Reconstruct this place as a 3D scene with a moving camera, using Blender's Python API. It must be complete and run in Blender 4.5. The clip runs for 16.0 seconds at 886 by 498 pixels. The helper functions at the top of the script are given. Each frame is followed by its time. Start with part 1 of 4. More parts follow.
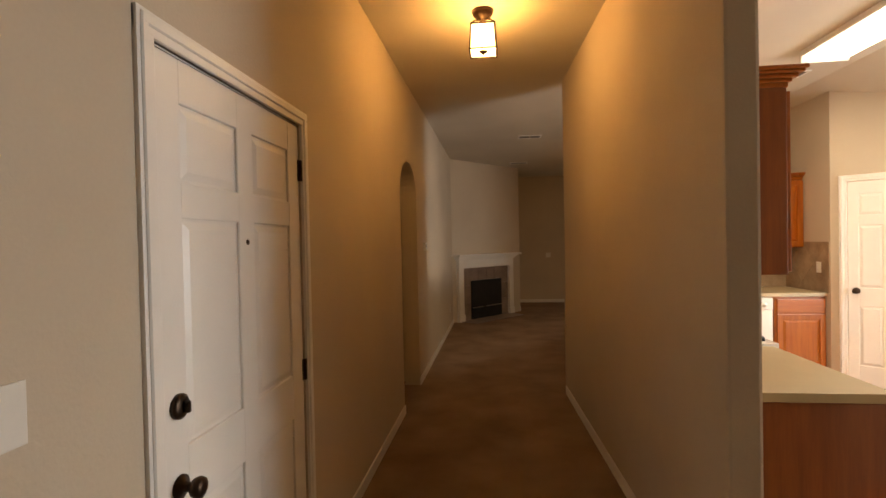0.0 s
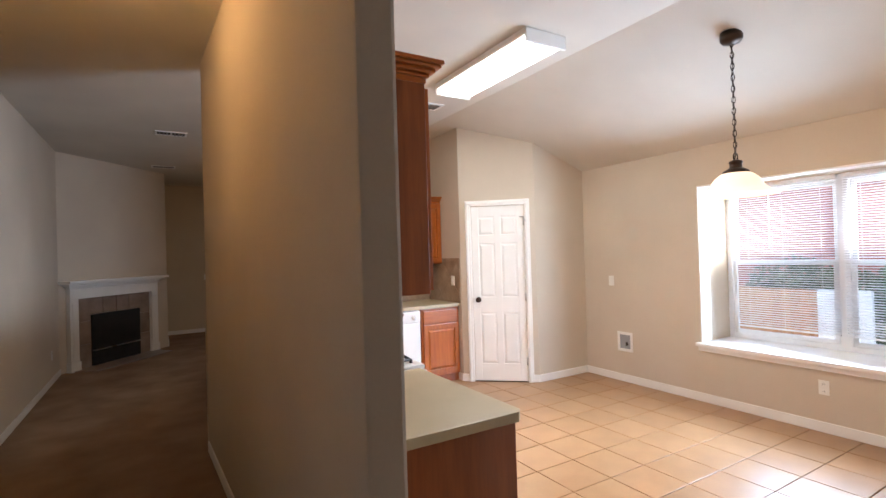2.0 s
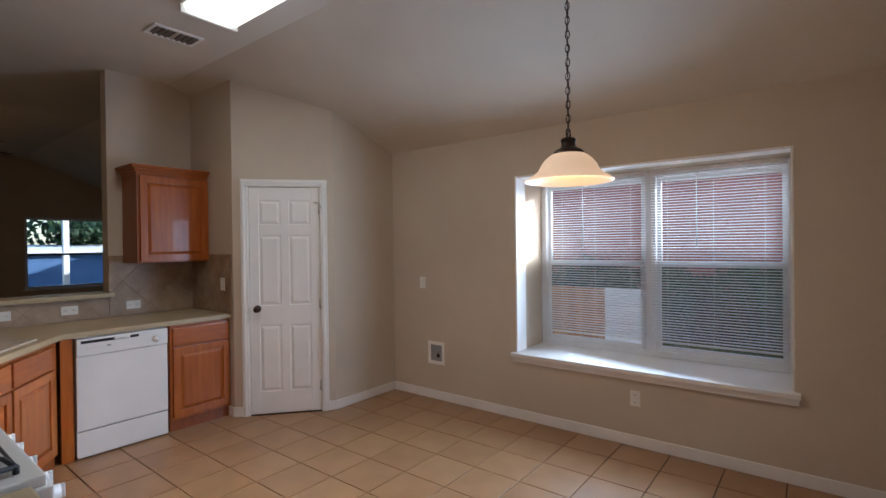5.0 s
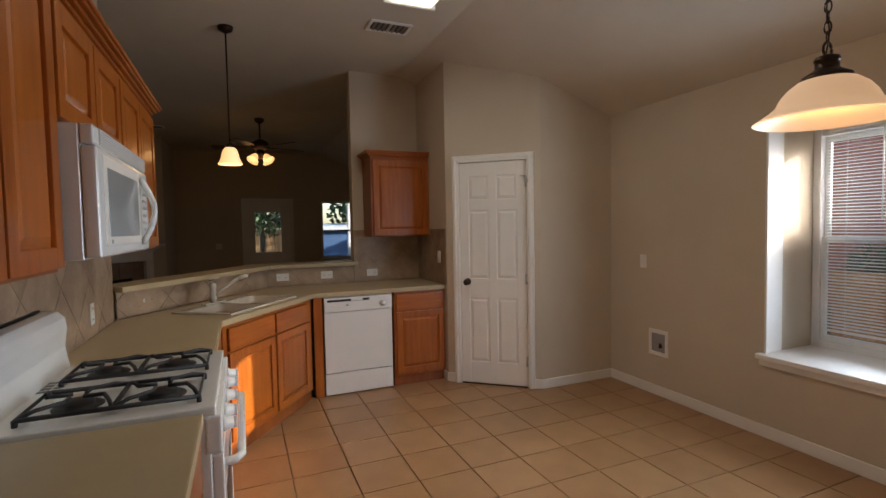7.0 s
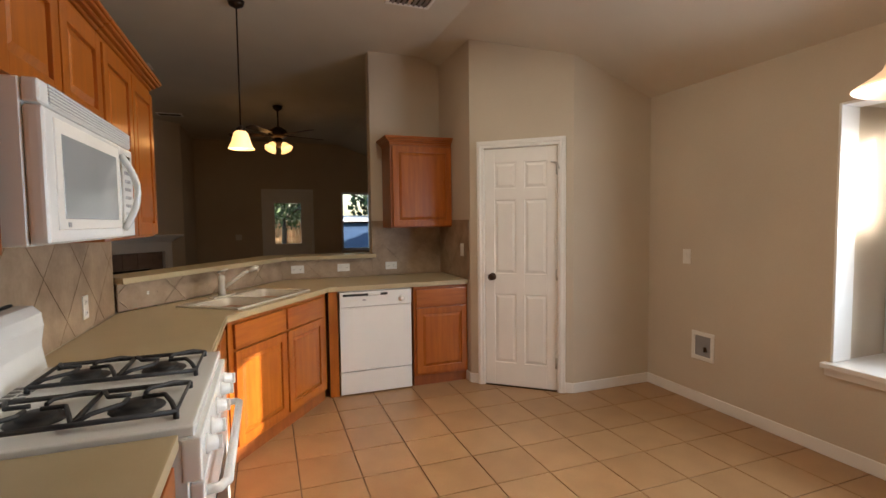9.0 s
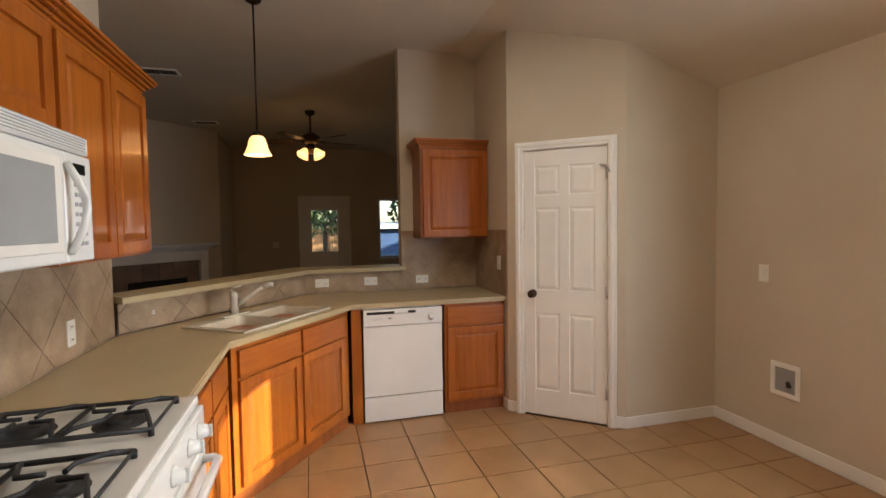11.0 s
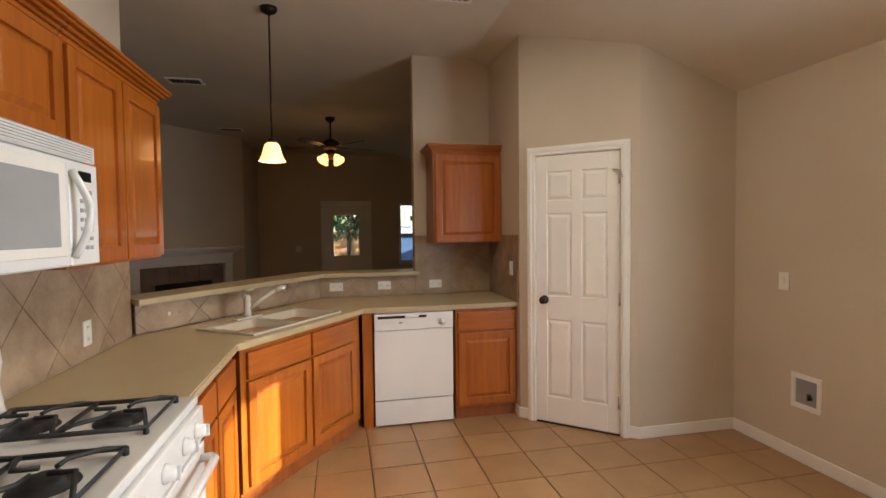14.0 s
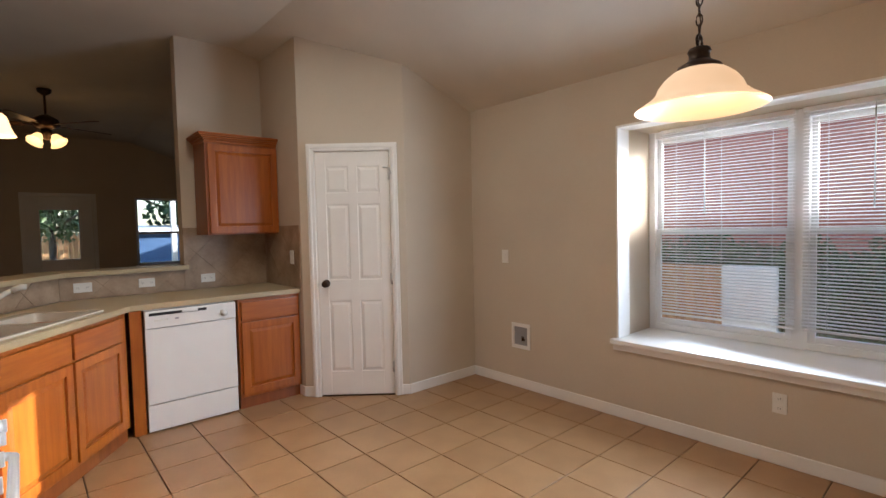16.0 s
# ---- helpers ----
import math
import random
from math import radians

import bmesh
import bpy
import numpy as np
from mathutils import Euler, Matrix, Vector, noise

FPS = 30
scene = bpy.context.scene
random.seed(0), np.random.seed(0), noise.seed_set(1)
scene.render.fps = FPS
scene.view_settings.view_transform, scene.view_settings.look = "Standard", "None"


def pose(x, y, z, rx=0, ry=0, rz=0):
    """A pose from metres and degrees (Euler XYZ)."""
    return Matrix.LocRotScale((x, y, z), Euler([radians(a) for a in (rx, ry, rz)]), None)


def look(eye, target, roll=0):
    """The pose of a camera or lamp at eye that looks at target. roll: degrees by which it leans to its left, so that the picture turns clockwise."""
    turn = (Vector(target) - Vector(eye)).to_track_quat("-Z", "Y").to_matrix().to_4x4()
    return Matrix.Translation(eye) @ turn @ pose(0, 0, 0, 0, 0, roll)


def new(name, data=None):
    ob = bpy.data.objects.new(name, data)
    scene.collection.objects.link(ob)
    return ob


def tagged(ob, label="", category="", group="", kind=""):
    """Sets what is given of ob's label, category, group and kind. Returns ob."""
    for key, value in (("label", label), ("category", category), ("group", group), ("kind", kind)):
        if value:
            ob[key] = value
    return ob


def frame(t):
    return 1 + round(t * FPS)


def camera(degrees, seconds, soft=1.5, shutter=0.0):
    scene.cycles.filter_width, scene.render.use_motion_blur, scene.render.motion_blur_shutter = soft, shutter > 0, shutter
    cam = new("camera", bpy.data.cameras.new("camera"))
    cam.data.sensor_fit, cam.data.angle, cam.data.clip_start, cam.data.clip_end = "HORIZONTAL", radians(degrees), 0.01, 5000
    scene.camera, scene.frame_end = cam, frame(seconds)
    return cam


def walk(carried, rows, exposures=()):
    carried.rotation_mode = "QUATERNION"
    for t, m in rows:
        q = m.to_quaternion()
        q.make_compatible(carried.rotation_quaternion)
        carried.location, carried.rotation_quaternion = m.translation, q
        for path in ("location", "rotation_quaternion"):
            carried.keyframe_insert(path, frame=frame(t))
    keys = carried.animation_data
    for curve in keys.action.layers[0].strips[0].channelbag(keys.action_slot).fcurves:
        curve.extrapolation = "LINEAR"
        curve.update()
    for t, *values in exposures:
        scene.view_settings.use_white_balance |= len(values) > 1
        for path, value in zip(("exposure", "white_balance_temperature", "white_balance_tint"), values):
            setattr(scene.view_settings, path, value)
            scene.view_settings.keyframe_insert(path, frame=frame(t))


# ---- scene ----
cam = camera(85.3, 16.0)
PATH = [
    (0, (-0.11, -0.032, 1.522), (-0.336, 1.955, 1.492), -1.2),
    (0.5, (-0.139, 0.095, 1.518), (-0.08, 2.094, 1.493), -1.6),
    (1, (-0.121, 0.244, 1.502), (0.305, 2.199, 1.49), -1.7),
    (1.5, (0.024, 0.394, 1.487), (0.763, 2.252, 1.511), -1.4),
    (2, (0.222, 0.554, 1.505), (1.242, 2.274, 1.522), -1.7),
    (2.5, (0.398, 0.753, 1.488), (1.708, 2.264, 1.455), -1.7),
    (3, (0.528, 0.921, 1.468), (2.083, 2.178, 1.412), -1.2),
    (3.2, (0.574, 0.955, 1.445), (2.187, 2.137, 1.397), -1.0),
    (5.3, (1.185, 1.257, 1.5), (2.736, 2.519, 1.503), -0.5),
    (5.5, (1.255, 1.26, 1.5), (2.726, 2.614, 1.517), -0.1),
    (6, (1.407, 1.195, 1.497), (2.626, 2.78, 1.5), 0.0),
    (6.5, (1.497, 1.191, 1.48), (2.472, 2.936, 1.433), -0.4),
    (7, (1.509, 1.184, 1.461), (2.282, 3.026, 1.368), -1.1),
    (7.5, (1.49, 1.212, 1.461), (2.194, 3.08, 1.34), -0.9),
    (8, (1.533, 1.276, 1.452), (2.239, 3.143, 1.324), -0.8),
    (8.5, (1.574, 1.329, 1.444), (2.28, 3.195, 1.314), -0.7),
    (9, (1.606, 1.457, 1.435), (2.295, 3.331, 1.317), -0.7),
    (11.5, (1.884, 1.819, 1.484), (2.249, 3.784, 1.398), -1.0),
    (12, (1.959, 1.802, 1.473), (2.103, 3.796, 1.406), -1.1),
    (12.5, (1.981, 1.775, 1.455), (2.002, 3.775, 1.431), -1.0),
    (13, (1.998, 1.751, 1.451), (2.03, 3.751, 1.447), -0.3),
    (13.5, (1.955, 1.772, 1.471), (2.159, 3.762, 1.452), 0.2),
    (14, (1.91, 1.771, 1.482), (2.328, 3.725, 1.406), -0.7),
    (14.5, (1.907, 1.69, 1.452), (2.5, 3.594, 1.298), -2.2),
    (15, (1.807, 1.728, 1.477), (2.654, 3.533, 1.33), -1.9),
    (15.5, (1.644, 1.672, 1.408), (2.746, 3.339, 1.328), -1.1),
    (16, (1.532, 1.54, 1.395), (2.85, 3.042, 1.305), -1.3),
]

# exposure of the clip's camera along the walk
EXPO = [(0.0, 2.90, 7950, 14), (1.0, 3.00, 6300, 12), (2.0, 2.95, 5300, 10), (3.0, 2.80, 5100, 10), (3.4, 2.55, 5100, 10), (5.2, 1.30, 5200, 10), (6.2, 1.05, 5500, 10),
        (7.0, 1.05, 6100, 11), (8.0, 1.45, 6400, 11), (9.0, 1.65, 6500, 11), (12.0, 1.75, 6450, 11), (14.5, 1.80, 6500, 11), (16.0, 1.80, 5700, 10)]
walk(cam, [(t, look(eye, target, roll)) for t, eye, target, roll in PATH], EXPO)

# ---------------------------------------------------------------- world, sun, lamps
SUN = Vector((0.905, -0.390, 0.33)).normalized()
world = bpy.data.worlds.new("sky")
scene.world = world
world.use_nodes = True
wn = world.node_tree.nodes
sky = wn.new("ShaderNodeTexSky")
sky.sky_type = "NISHITA"
sky.sun_disc = False
sky.sun_elevation = math.asin(SUN.z)
sky.sun_rotation = math.atan2(SUN.x, SUN.y)
wn["Background"].inputs[1].default_value = 0.15
world.node_tree.links.new(sky.outputs[0], wn["Background"].inputs[0])


def lamp(name, kind, m, power, colour, size=0.05, size_y=None):
    data = bpy.data.lights.new(name, kind)
    data.energy, data.color = power, colour
    if kind == "AREA":
        data.shape, data.size, data.size_y = "RECTANGLE", size, size_y or size
    elif kind == "POINT":
        data.shadow_soft_size = size
    ob = new(name, data)
    ob.matrix_world = m
    return ob


sun = lamp("sun", "SUN", Matrix.Identity(4), 5.0, (1.0, 0.90, 0.76))
sun.data.angle = radians(0.5)
sun.matrix_world = look((0, 0, 0), -SUN)
WARM = (1.0, 0.50, 0.15)
SKYBLUE = (0.78, 0.89, 1.0)
# sky light in the openings
lamp("sky_dining_window", "AREA", look((4.87, 2.28, 1.32), (3.75, 2.56, 1.26)), 13, SKYBLUE, 1.4, 1.3).data.spread = radians(140)
lamp("sky_living_window", "AREA", look((3.35, 11.7, 1.3), (3.35, 9, 1.1)), 0.15, SKYBLUE, 1.2, 1.1)
lamp("hall_bulb", "POINT", pose(-0.18, 3.2, 2.84), 1.8, WARM, 0.03)
lamp("dining_bulb", "POINT", pose(3.52, 2.29, 1.91), 1.5, WARM, 0.04)
lamp("bar_bulb", "POINT", pose(1.45, 5.36, 2.03), 0.35, WARM, 0.03)
lamp("kitchen_tubes", "AREA", look((2.615, 3.70, 2.935), (2.615, 3.70, 0)), 5.5, (1.0, 0.9, 0.72), 0.34, 1.2)
lamp("fan_bulbs", "POINT", pose(1.81, 8.6, 2.47), 0.12, WARM, 0.06)


# ---------------------------------------------------------------- materials
def nodes_of(name):
    mat = bpy.data.materials.new(name)
    mat.use_nodes = True
    nt = mat.node_tree
    return mat, nt, nt.nodes["Principled BSDF"]


def surface(name, a, b, rough=0.6, scale=6.0, stretch=(1, 1, 1), fine=220.0, bump=0.15, depth=0.001,
            metal=0.0, vary=0.0, detail=6.0, coat=0.0, rough_vary=0.1, contrast=(0.3, 0.7), spec=0.5):
    """A two-scale surface: colour drifts between a and b, fine grain gives relief."""
    mat, nt, p = nodes_of(name)
    N, L = nt.nodes, nt.links.new
    tc = N.new("ShaderNodeTexCoord")
    mp = N.new("ShaderNodeMapping")
    mp.inputs["Scale"].default_value = stretch
    L(tc.outputs["Object"], mp.inputs[0])
    n1 = N.new("ShaderNodeTexNoise")
    n1.inputs["Scale"].default_value, n1.inputs["Detail"].default_value = scale, detail
    L(mp.outputs[0], n1.inputs["Vector"])
    n2 = N.new("ShaderNodeTexNoise")
    n2.inputs["Scale"].default_value, n2.inputs["Detail"].default_value = fine, 3
    L(mp.outputs[0], n2.inputs["Vector"])
    mix = N.new("ShaderNodeMath")
    mix.operation = "MULTIPLY_ADD"
    mix.inputs[1].default_value, mix.inputs[2].default_value = 0.25, -0.125
    L(n2.outputs[0], mix.inputs[0])
    add = N.new("ShaderNodeMath")
    L(n1.outputs[0], add.inputs[0])
    L(mix.outputs[0], add.inputs[1])
    last = add
    if vary:
        oi = N.new("ShaderNodeObjectInfo")
        va = N.new("ShaderNodeMath")
        va.operation = "MULTIPLY_ADD"
        va.inputs[1].default_value, va.inputs[2].default_value = vary, -vary / 2
        L(oi.outputs["Random"], va.inputs[0])
        last = N.new("ShaderNodeMath")
        L(add.outputs[0], last.inputs[0])
        L(va.outputs[0], last.inputs[1])
    ramp = N.new("ShaderNodeValToRGB")
    ramp.color_ramp.elements[0].position, ramp.color_ramp.elements[1].position = contrast
    ramp.color_ramp.elements[0].color, ramp.color_ramp.elements[1].color = (*a, 1), (*b, 1)
    L(last.outputs[0], ramp.inputs[0])
    L(ramp.outputs[0], p.inputs["Base Color"])
    rr = N.new("ShaderNodeMath")
    rr.operation = "MULTIPLY_ADD"
    rr.inputs[1].default_value, rr.inputs[2].default_value = rough_vary, rough - rough_vary / 2
    L(n1.outputs[0], rr.inputs[0])
    L(rr.outputs[0], p.inputs["Roughness"])
    p.inputs["Metallic"].default_value = metal
    p.inputs["Coat Weight"].default_value = coat
    p.inputs["Specular IOR Level"].default_value = spec
    if bump:
        bp = N.new("ShaderNodeBump")
        bp.inputs["Strength"].default_value, bp.inputs["Distance"].default_value = bump, depth
        L(n2.outputs[0], bp.inputs["Height"])
        L(bp.outputs[0], p.inputs["Normal"])
    return mat


def glow(name, colour, strength, base=(0.9, 0.85, 0.75)):
    mat, nt, p = nodes_of(name)
    p.inputs["Base Color"].default_value = (*base, 1)
    p.inputs["Emission Color"].default_value = (*colour, 1)
    p.inputs["Emission Strength"].default_value = strength
    p.inputs["Roughness"].default_value = 0.35
    return mat


def glass(name, tint=(1, 1, 1), rough=0.0):
    mat, nt, p = nodes_of(name)
    p.inputs["Base Color"].default_value = (*tint, 1)
    p.inputs["Transmission Weight"].default_value = 1.0
    p.inputs["Roughness"].default_value = rough
    p.inputs["IOR"].default_value = 1.45
    return mat


M_WALL = surface("wall_paint", (0.54, 0.46, 0.36), (0.60, 0.52, 0.41), 0.85, 1.2, fine=90, bump=0.35, depth=0.002, spec=0.25)
M_CEIL = surface("ceiling_paint", (0.60, 0.55, 0.47), (0.66, 0.61, 0.52), 0.95, 1.5, fine=120, bump=0.5, depth=0.003, spec=0.15)
M_TRIM = surface("white_trim_paint", (0.78, 0.76, 0.72), (0.85, 0.83, 0.79), 0.38, 3, fine=160, bump=0.05, depth=0.0006)
M_WHITE = surface("white_enamel", (0.76, 0.76, 0.74), (0.82, 0.82, 0.80), 0.25, 2, fine=300, bump=0.03, depth=0.0004, coat=0.3)
M_PLATE = surface("white_plastic", (0.72, 0.70, 0.65), (0.78, 0.76, 0.71), 0.4, 8, bump=0.02)
M_OAK_V = surface("honey_oak_upright", (0.29, 0.068, 0.005), (0.41, 0.115, 0.010), 0.34, 5, (7, 7, 0.55), fine=26, bump=0.18, depth=0.0008, vary=0.16, coat=0.25)
M_OAK_H = surface("honey_oak_level", (0.29, 0.068, 0.005), (0.40, 0.112, 0.010), 0.34, 5, (0.55, 0.55, 8), fine=26, bump=0.18, depth=0.0008, vary=0.16, coat=0.25)
# the same oak, redder and darker: side shading put into the colour
M_OAK_D = surface("oak_side_shade", (0.20, 0.050, 0.010), (0.30, 0.085, 0.017), 0.42, 4, (6, 6, 0.5), fine=24, bump=0.15, depth=0.0008, coat=0.2)
M_TILE = surface("floor_tile_glaze", (0.33, 0.185, 0.085), (0.40, 0.235, 0.112), 0.34, 4.5, fine=60, bump=0.12, depth=0.0012, vary=0.25, rough_vary=0.15)
M_GROUT = surface("brown_grout", (0.10, 0.065, 0.04), (0.17, 0.11, 0.07), 0.95, 12, fine=200, bump=0.5, depth=0.002)
M_CARPET = surface("tan_carpet", (0.25, 0.165, 0.11), (0.40, 0.28, 0.19), 1.0, 2.2, fine=260, bump=1.0, depth=0.01, spec=0.05, detail=9)
M_TOP = surface("beige_laminate", (0.42, 0.33, 0.19), (0.50, 0.405, 0.25), 0.36, 5, fine=330, bump=0.04, depth=0.0004, contrast=(0.2, 0.8))
M_SPLASH = surface("stone_backsplash_tile", (0.23, 0.155, 0.095), (0.42, 0.31, 0.21), 0.42, 5.5, fine=60, bump=0.2, depth=0.0012, vary=0.14, detail=8)
M_SPLASH_G = surface("backsplash_grout", (0.24, 0.17, 0.105), (0.31, 0.22, 0.145), 0.9, 12, bump=0.2)
M_SINK = surface("bisque_sink_enamel", (0.58, 0.53, 0.43), (0.64, 0.59, 0.49), 0.25, 3, bump=0.02, coat=0.3)
M_IRON = surface("black_cast_iron", (0.012, 0.012, 0.013), (0.03, 0.03, 0.032), 0.55, 20, fine=300, bump=0.4, depth=0.0008)
M_BLACK = surface("black_plastic", (0.008, 0.008, 0.009), (0.015, 0.015, 0.016), 0.3, 20, bump=0.0)
M_SOOT = surface("firebox_black", (0.006, 0.006, 0.006), (0.018, 0.016, 0.015), 0.8, 6, bump=0.3)
M_BRONZE = surface("oil_rubbed_bronze", (0.035, 0.022, 0.015), (0.07, 0.045, 0.03), 0.38, 14, fine=200, bump=0.1, metal=0.85)
M_STEEL = surface("satin_steel", (0.50, 0.49, 0.47), (0.62, 0.61, 0.59), 0.28, 14, bump=0.03, metal=1.0)
M_MWGLASS = surface("grey_oven_window", (0.30, 0.31, 0.31), (0.38, 0.39, 0.39), 0.12, 2, fine=900, bump=0.05, depth=0.0003)
M_VENT = surface("vent_grey_shadow", (0.03, 0.03, 0.03), (0.06, 0.055, 0.05), 0.9, 10, bump=0.0)
M_SLATE = surface("fireplace_surround_tile", (0.20, 0.145, 0.115), (0.33, 0.25, 0.20), 0.35, 5, fine=60, bump=0.15, vary=0.2)
M_VINYL = surface("white_vinyl", (0.74, 0.75, 0.76), (0.82, 0.83, 0.84), 0.35, 4, bump=0.02)


def thin_plastic(name, colour):
    """Thin white plastic that lets some light through."""
    mat, nt, p = nodes_of(name)
    N, L = nt.nodes, nt.links.new
    p.inputs["Base Color"].default_value = (*colour, 1)
    p.inputs["Roughness"].default_value = 0.45
    tr = N.new("ShaderNodeBsdfTranslucent")
    tr.inputs["Color"].default_value = (*colour, 1)
    mx = N.new("ShaderNodeMixShader")
    mx.inputs[0].default_value = 0.5
    L(p.outputs[0], mx.inputs[1])
    L(tr.outputs[0], mx.inputs[2])
    L(mx.outputs[0], N["Material Output"].inputs["Surface"])
    return mat


M_SLAT = thin_plastic("blind_slat_white", (0.80, 0.82, 0.86))
M_BRICK = surface("red_brick_far", (0.34, 0.13, 0.11), (0.48, 0.22, 0.18), 0.9, 14, fine=60, bump=0.3, depth=0.004)
M_ROOF = surface("brown_shingles", (0.10, 0.08, 0.07), (0.18, 0.14, 0.12), 0.95, 12, fine=60, bump=0.4)
M_FENCE = surface("cedar_fence", (0.34, 0.17, 0.075), (0.52, 0.30, 0.15), 0.8, 6, (6, 6, 0.5), fine=40, bump=0.3, vary=0.3)
M_GRASS = surface("dry_lawn", (0.07, 0.085, 0.025), (0.18, 0.16, 0.06), 1.0, 0.7, fine=40, bump=0.8, depth=0.03, spec=0.1)
M_LEAF = surface("hedge_leaf", (0.028, 0.06, 0.018), (0.09, 0.15, 0.04), 0.55, 3, fine=30, bump=0.1, vary=0.3)
M_BARK = surface("bark", (0.06, 0.045, 0.03), (0.14, 0.10, 0.07), 0.95, 10, (4, 4, 1), fine=50, bump=0.8, depth=0.01)
M_BLUE = surface("blue_grey_siding", (0.05, 0.11, 0.24), (0.08, 0.16, 0.32), 0.7, 3, bump=0.1)
M_GLASS = glass("window_glass")
M_LAMPGLASS = glow("lit_amber_lantern_glass", (1.0, 0.62, 0.26), 1.0)
M_SHADE = glow("lit_alabaster_glass", (1.0, 0.58, 0.28), 0.22, (0.62, 0.52, 0.42))
M_BARSHADE = glow("lit_small_glass_shade", (1.0, 0.52, 0.18), 0.58)
M_TUBE = glow("lit_fluorescent_lens", (1.0, 0.93, 0.74), 0.55)
M_DARKWOOD = surface("dark_fan_blade", (0.06, 0.03, 0.016), (0.12, 0.06, 0.03), 0.4, 5, (1, 8, 8), bump=0.05)
M_LCD = surface("dark_display", (0.006, 0.009, 0.008), (0.01, 0.014, 0.012), 0.1, 5, bump=0.0)
# printed marks and buttons; also the painted shade in box and louvre gaps
M_GREY = surface("grey_print_and_shade", (0.25, 0.25, 0.26), (0.32, 0.32, 0.33), 0.5, 5, bump=0.0)


# ---------------------------------------------------------------- mesh helpers
def box(bm, a, b, m=None, bevel=0.0, seg=1):
    x0, y0, z0 = (min(p, q) for p, q in zip(a, b))
    x1, y1, z1 = (max(p, q) for p, q in zip(a, b))
    t = bmesh.new() if bevel else bm
    v = [t.verts.new(c) for c in ((x0, y0, z0), (x1, y0, z0), (x1, y1, z0), (x0, y1, z0), (x0, y0, z1), (x1, y0, z1), (x1, y1, z1), (x0, y1, z1))]
    for f in ((0, 3, 2, 1), (4, 5, 6, 7), (0, 1, 5, 4), (1, 2, 6, 5), (2, 3, 7, 6), (3, 0, 4, 7)):
        t.faces.new([v[i] for i in f])
    if bevel:
        bmesh.ops.bevel(t, geom=t.edges[:], offset=bevel, segments=seg, affect="EDGES", profile=0.7)
        merge(bm, t, m)
    elif m is not None:
        bmesh.ops.transform(bm, matrix=m, verts=v)
    return bm


def merge(bm, t, m=None):
    if m is not None:
        t.transform(m)
    keep = {v: bm.verts.new(v.co) for v in t.verts}
    for f in t.faces:
        try:
            g = bm.faces.new([keep[v] for v in f.verts])
            g.smooth = f.smooth
        except ValueError:
            pass
    t.free()
    return bm


def cube(a, b, bevel=0.003, m=None, seg=1):
    return box(bmesh.new(), a, b, m, bevel, seg)


def prism(poly, z0, z1, bm=None, m=None, bevel=0.0):
    """A polygon in x and y, raised from z0 to z1."""
    t = bmesh.new()
    lo = [t.verts.new((x, y, z0)) for x, y in poly]
    hi = [t.verts.new((x, y, z1)) for x, y in poly]
    n = len(poly)
    t.faces.new(lo[::-1])
    t.faces.new(hi)
    for i in range(n):
        t.faces.new((lo[i], lo[(i + 1) % n], hi[(i + 1) % n], hi[i]))
    bmesh.ops.recalc_face_normals(t, faces=t.faces[:])
    if bevel:
        bmesh.ops.bevel(t, geom=t.edges[:], offset=bevel, segments=2, affect="EDGES", profile=0.7)
    if bm is None:
        if m is not None:
            t.transform(m)
        return t
    return merge(bm, t, m)


def lathe(profile, centre=(0, 0, 0), n=28, bm=None, m=None, close=True):
    """Turns a profile of (radius, height) about the upright through centre."""
    t = bmesh.new()
    rings = []
    for r, z in profile:
        rings.append([t.verts.new((centre[0] + max(r, 1e-5) * math.cos(2 * math.pi * i / n), centre[1] + max(r, 1e-5) * math.sin(2 * math.pi * i / n), centre[2] + z)) for i in range(n)])
    for p, q in zip(rings, rings[1:]):
        for i in range(n):
            t.faces.new((p[i], p[(i + 1) % n], q[(i + 1) % n], q[i])).smooth = True
    if close:
        t.faces.new(rings[0][::-1])
        t.faces.new(rings[-1])
    bmesh.ops.recalc_face_normals(t, faces=t.faces[:])
    if bm is None:
        if m is not None:
            t.transform(m)
        return t
    return merge(bm, t, m)


def tube(pts, r, n=10, bm=None, closed=False):
    """A round bar along a line of points."""
    t = bmesh.new()
    pts = [Vector(p) for p in pts]
    rings = []
    for i, p in enumerate(pts):
        a = pts[i - 1] if (i or closed) else p
        b = pts[(i + 1) % len(pts)] if (i < len(pts) - 1 or closed) else p
        q = (b - a).to_track_quat("Z", "X")
        rings.append([t.verts.new(p + q @ Vector((r * math.cos(2 * math.pi * k / n), r * math.sin(2 * math.pi * k / n), 0))) for k in range(n)])
    pairs = list(zip(rings, rings[1:])) + ([(rings[-1], rings[0])] if closed else [])
    for p, q in pairs:
        for k in range(n):
            t.faces.new((p[k], p[(k + 1) % n], q[(k + 1) % n], q[k])).smooth = True
    if not closed:
        t.faces.new(rings[0][::-1])
        t.faces.new(rings[-1])
    bmesh.ops.recalc_face_normals(t, faces=t.faces[:])
    return t if bm is None else merge(bm, t)


TOP = {}


def thing(name, m, label, category, group="", kind=""):
    ob = new(name)
    ob.empty_display_size = 0.1
    ob.matrix_world = m
    TOP[ob.name] = m.copy()
    return tagged(ob, label, category, group, kind)


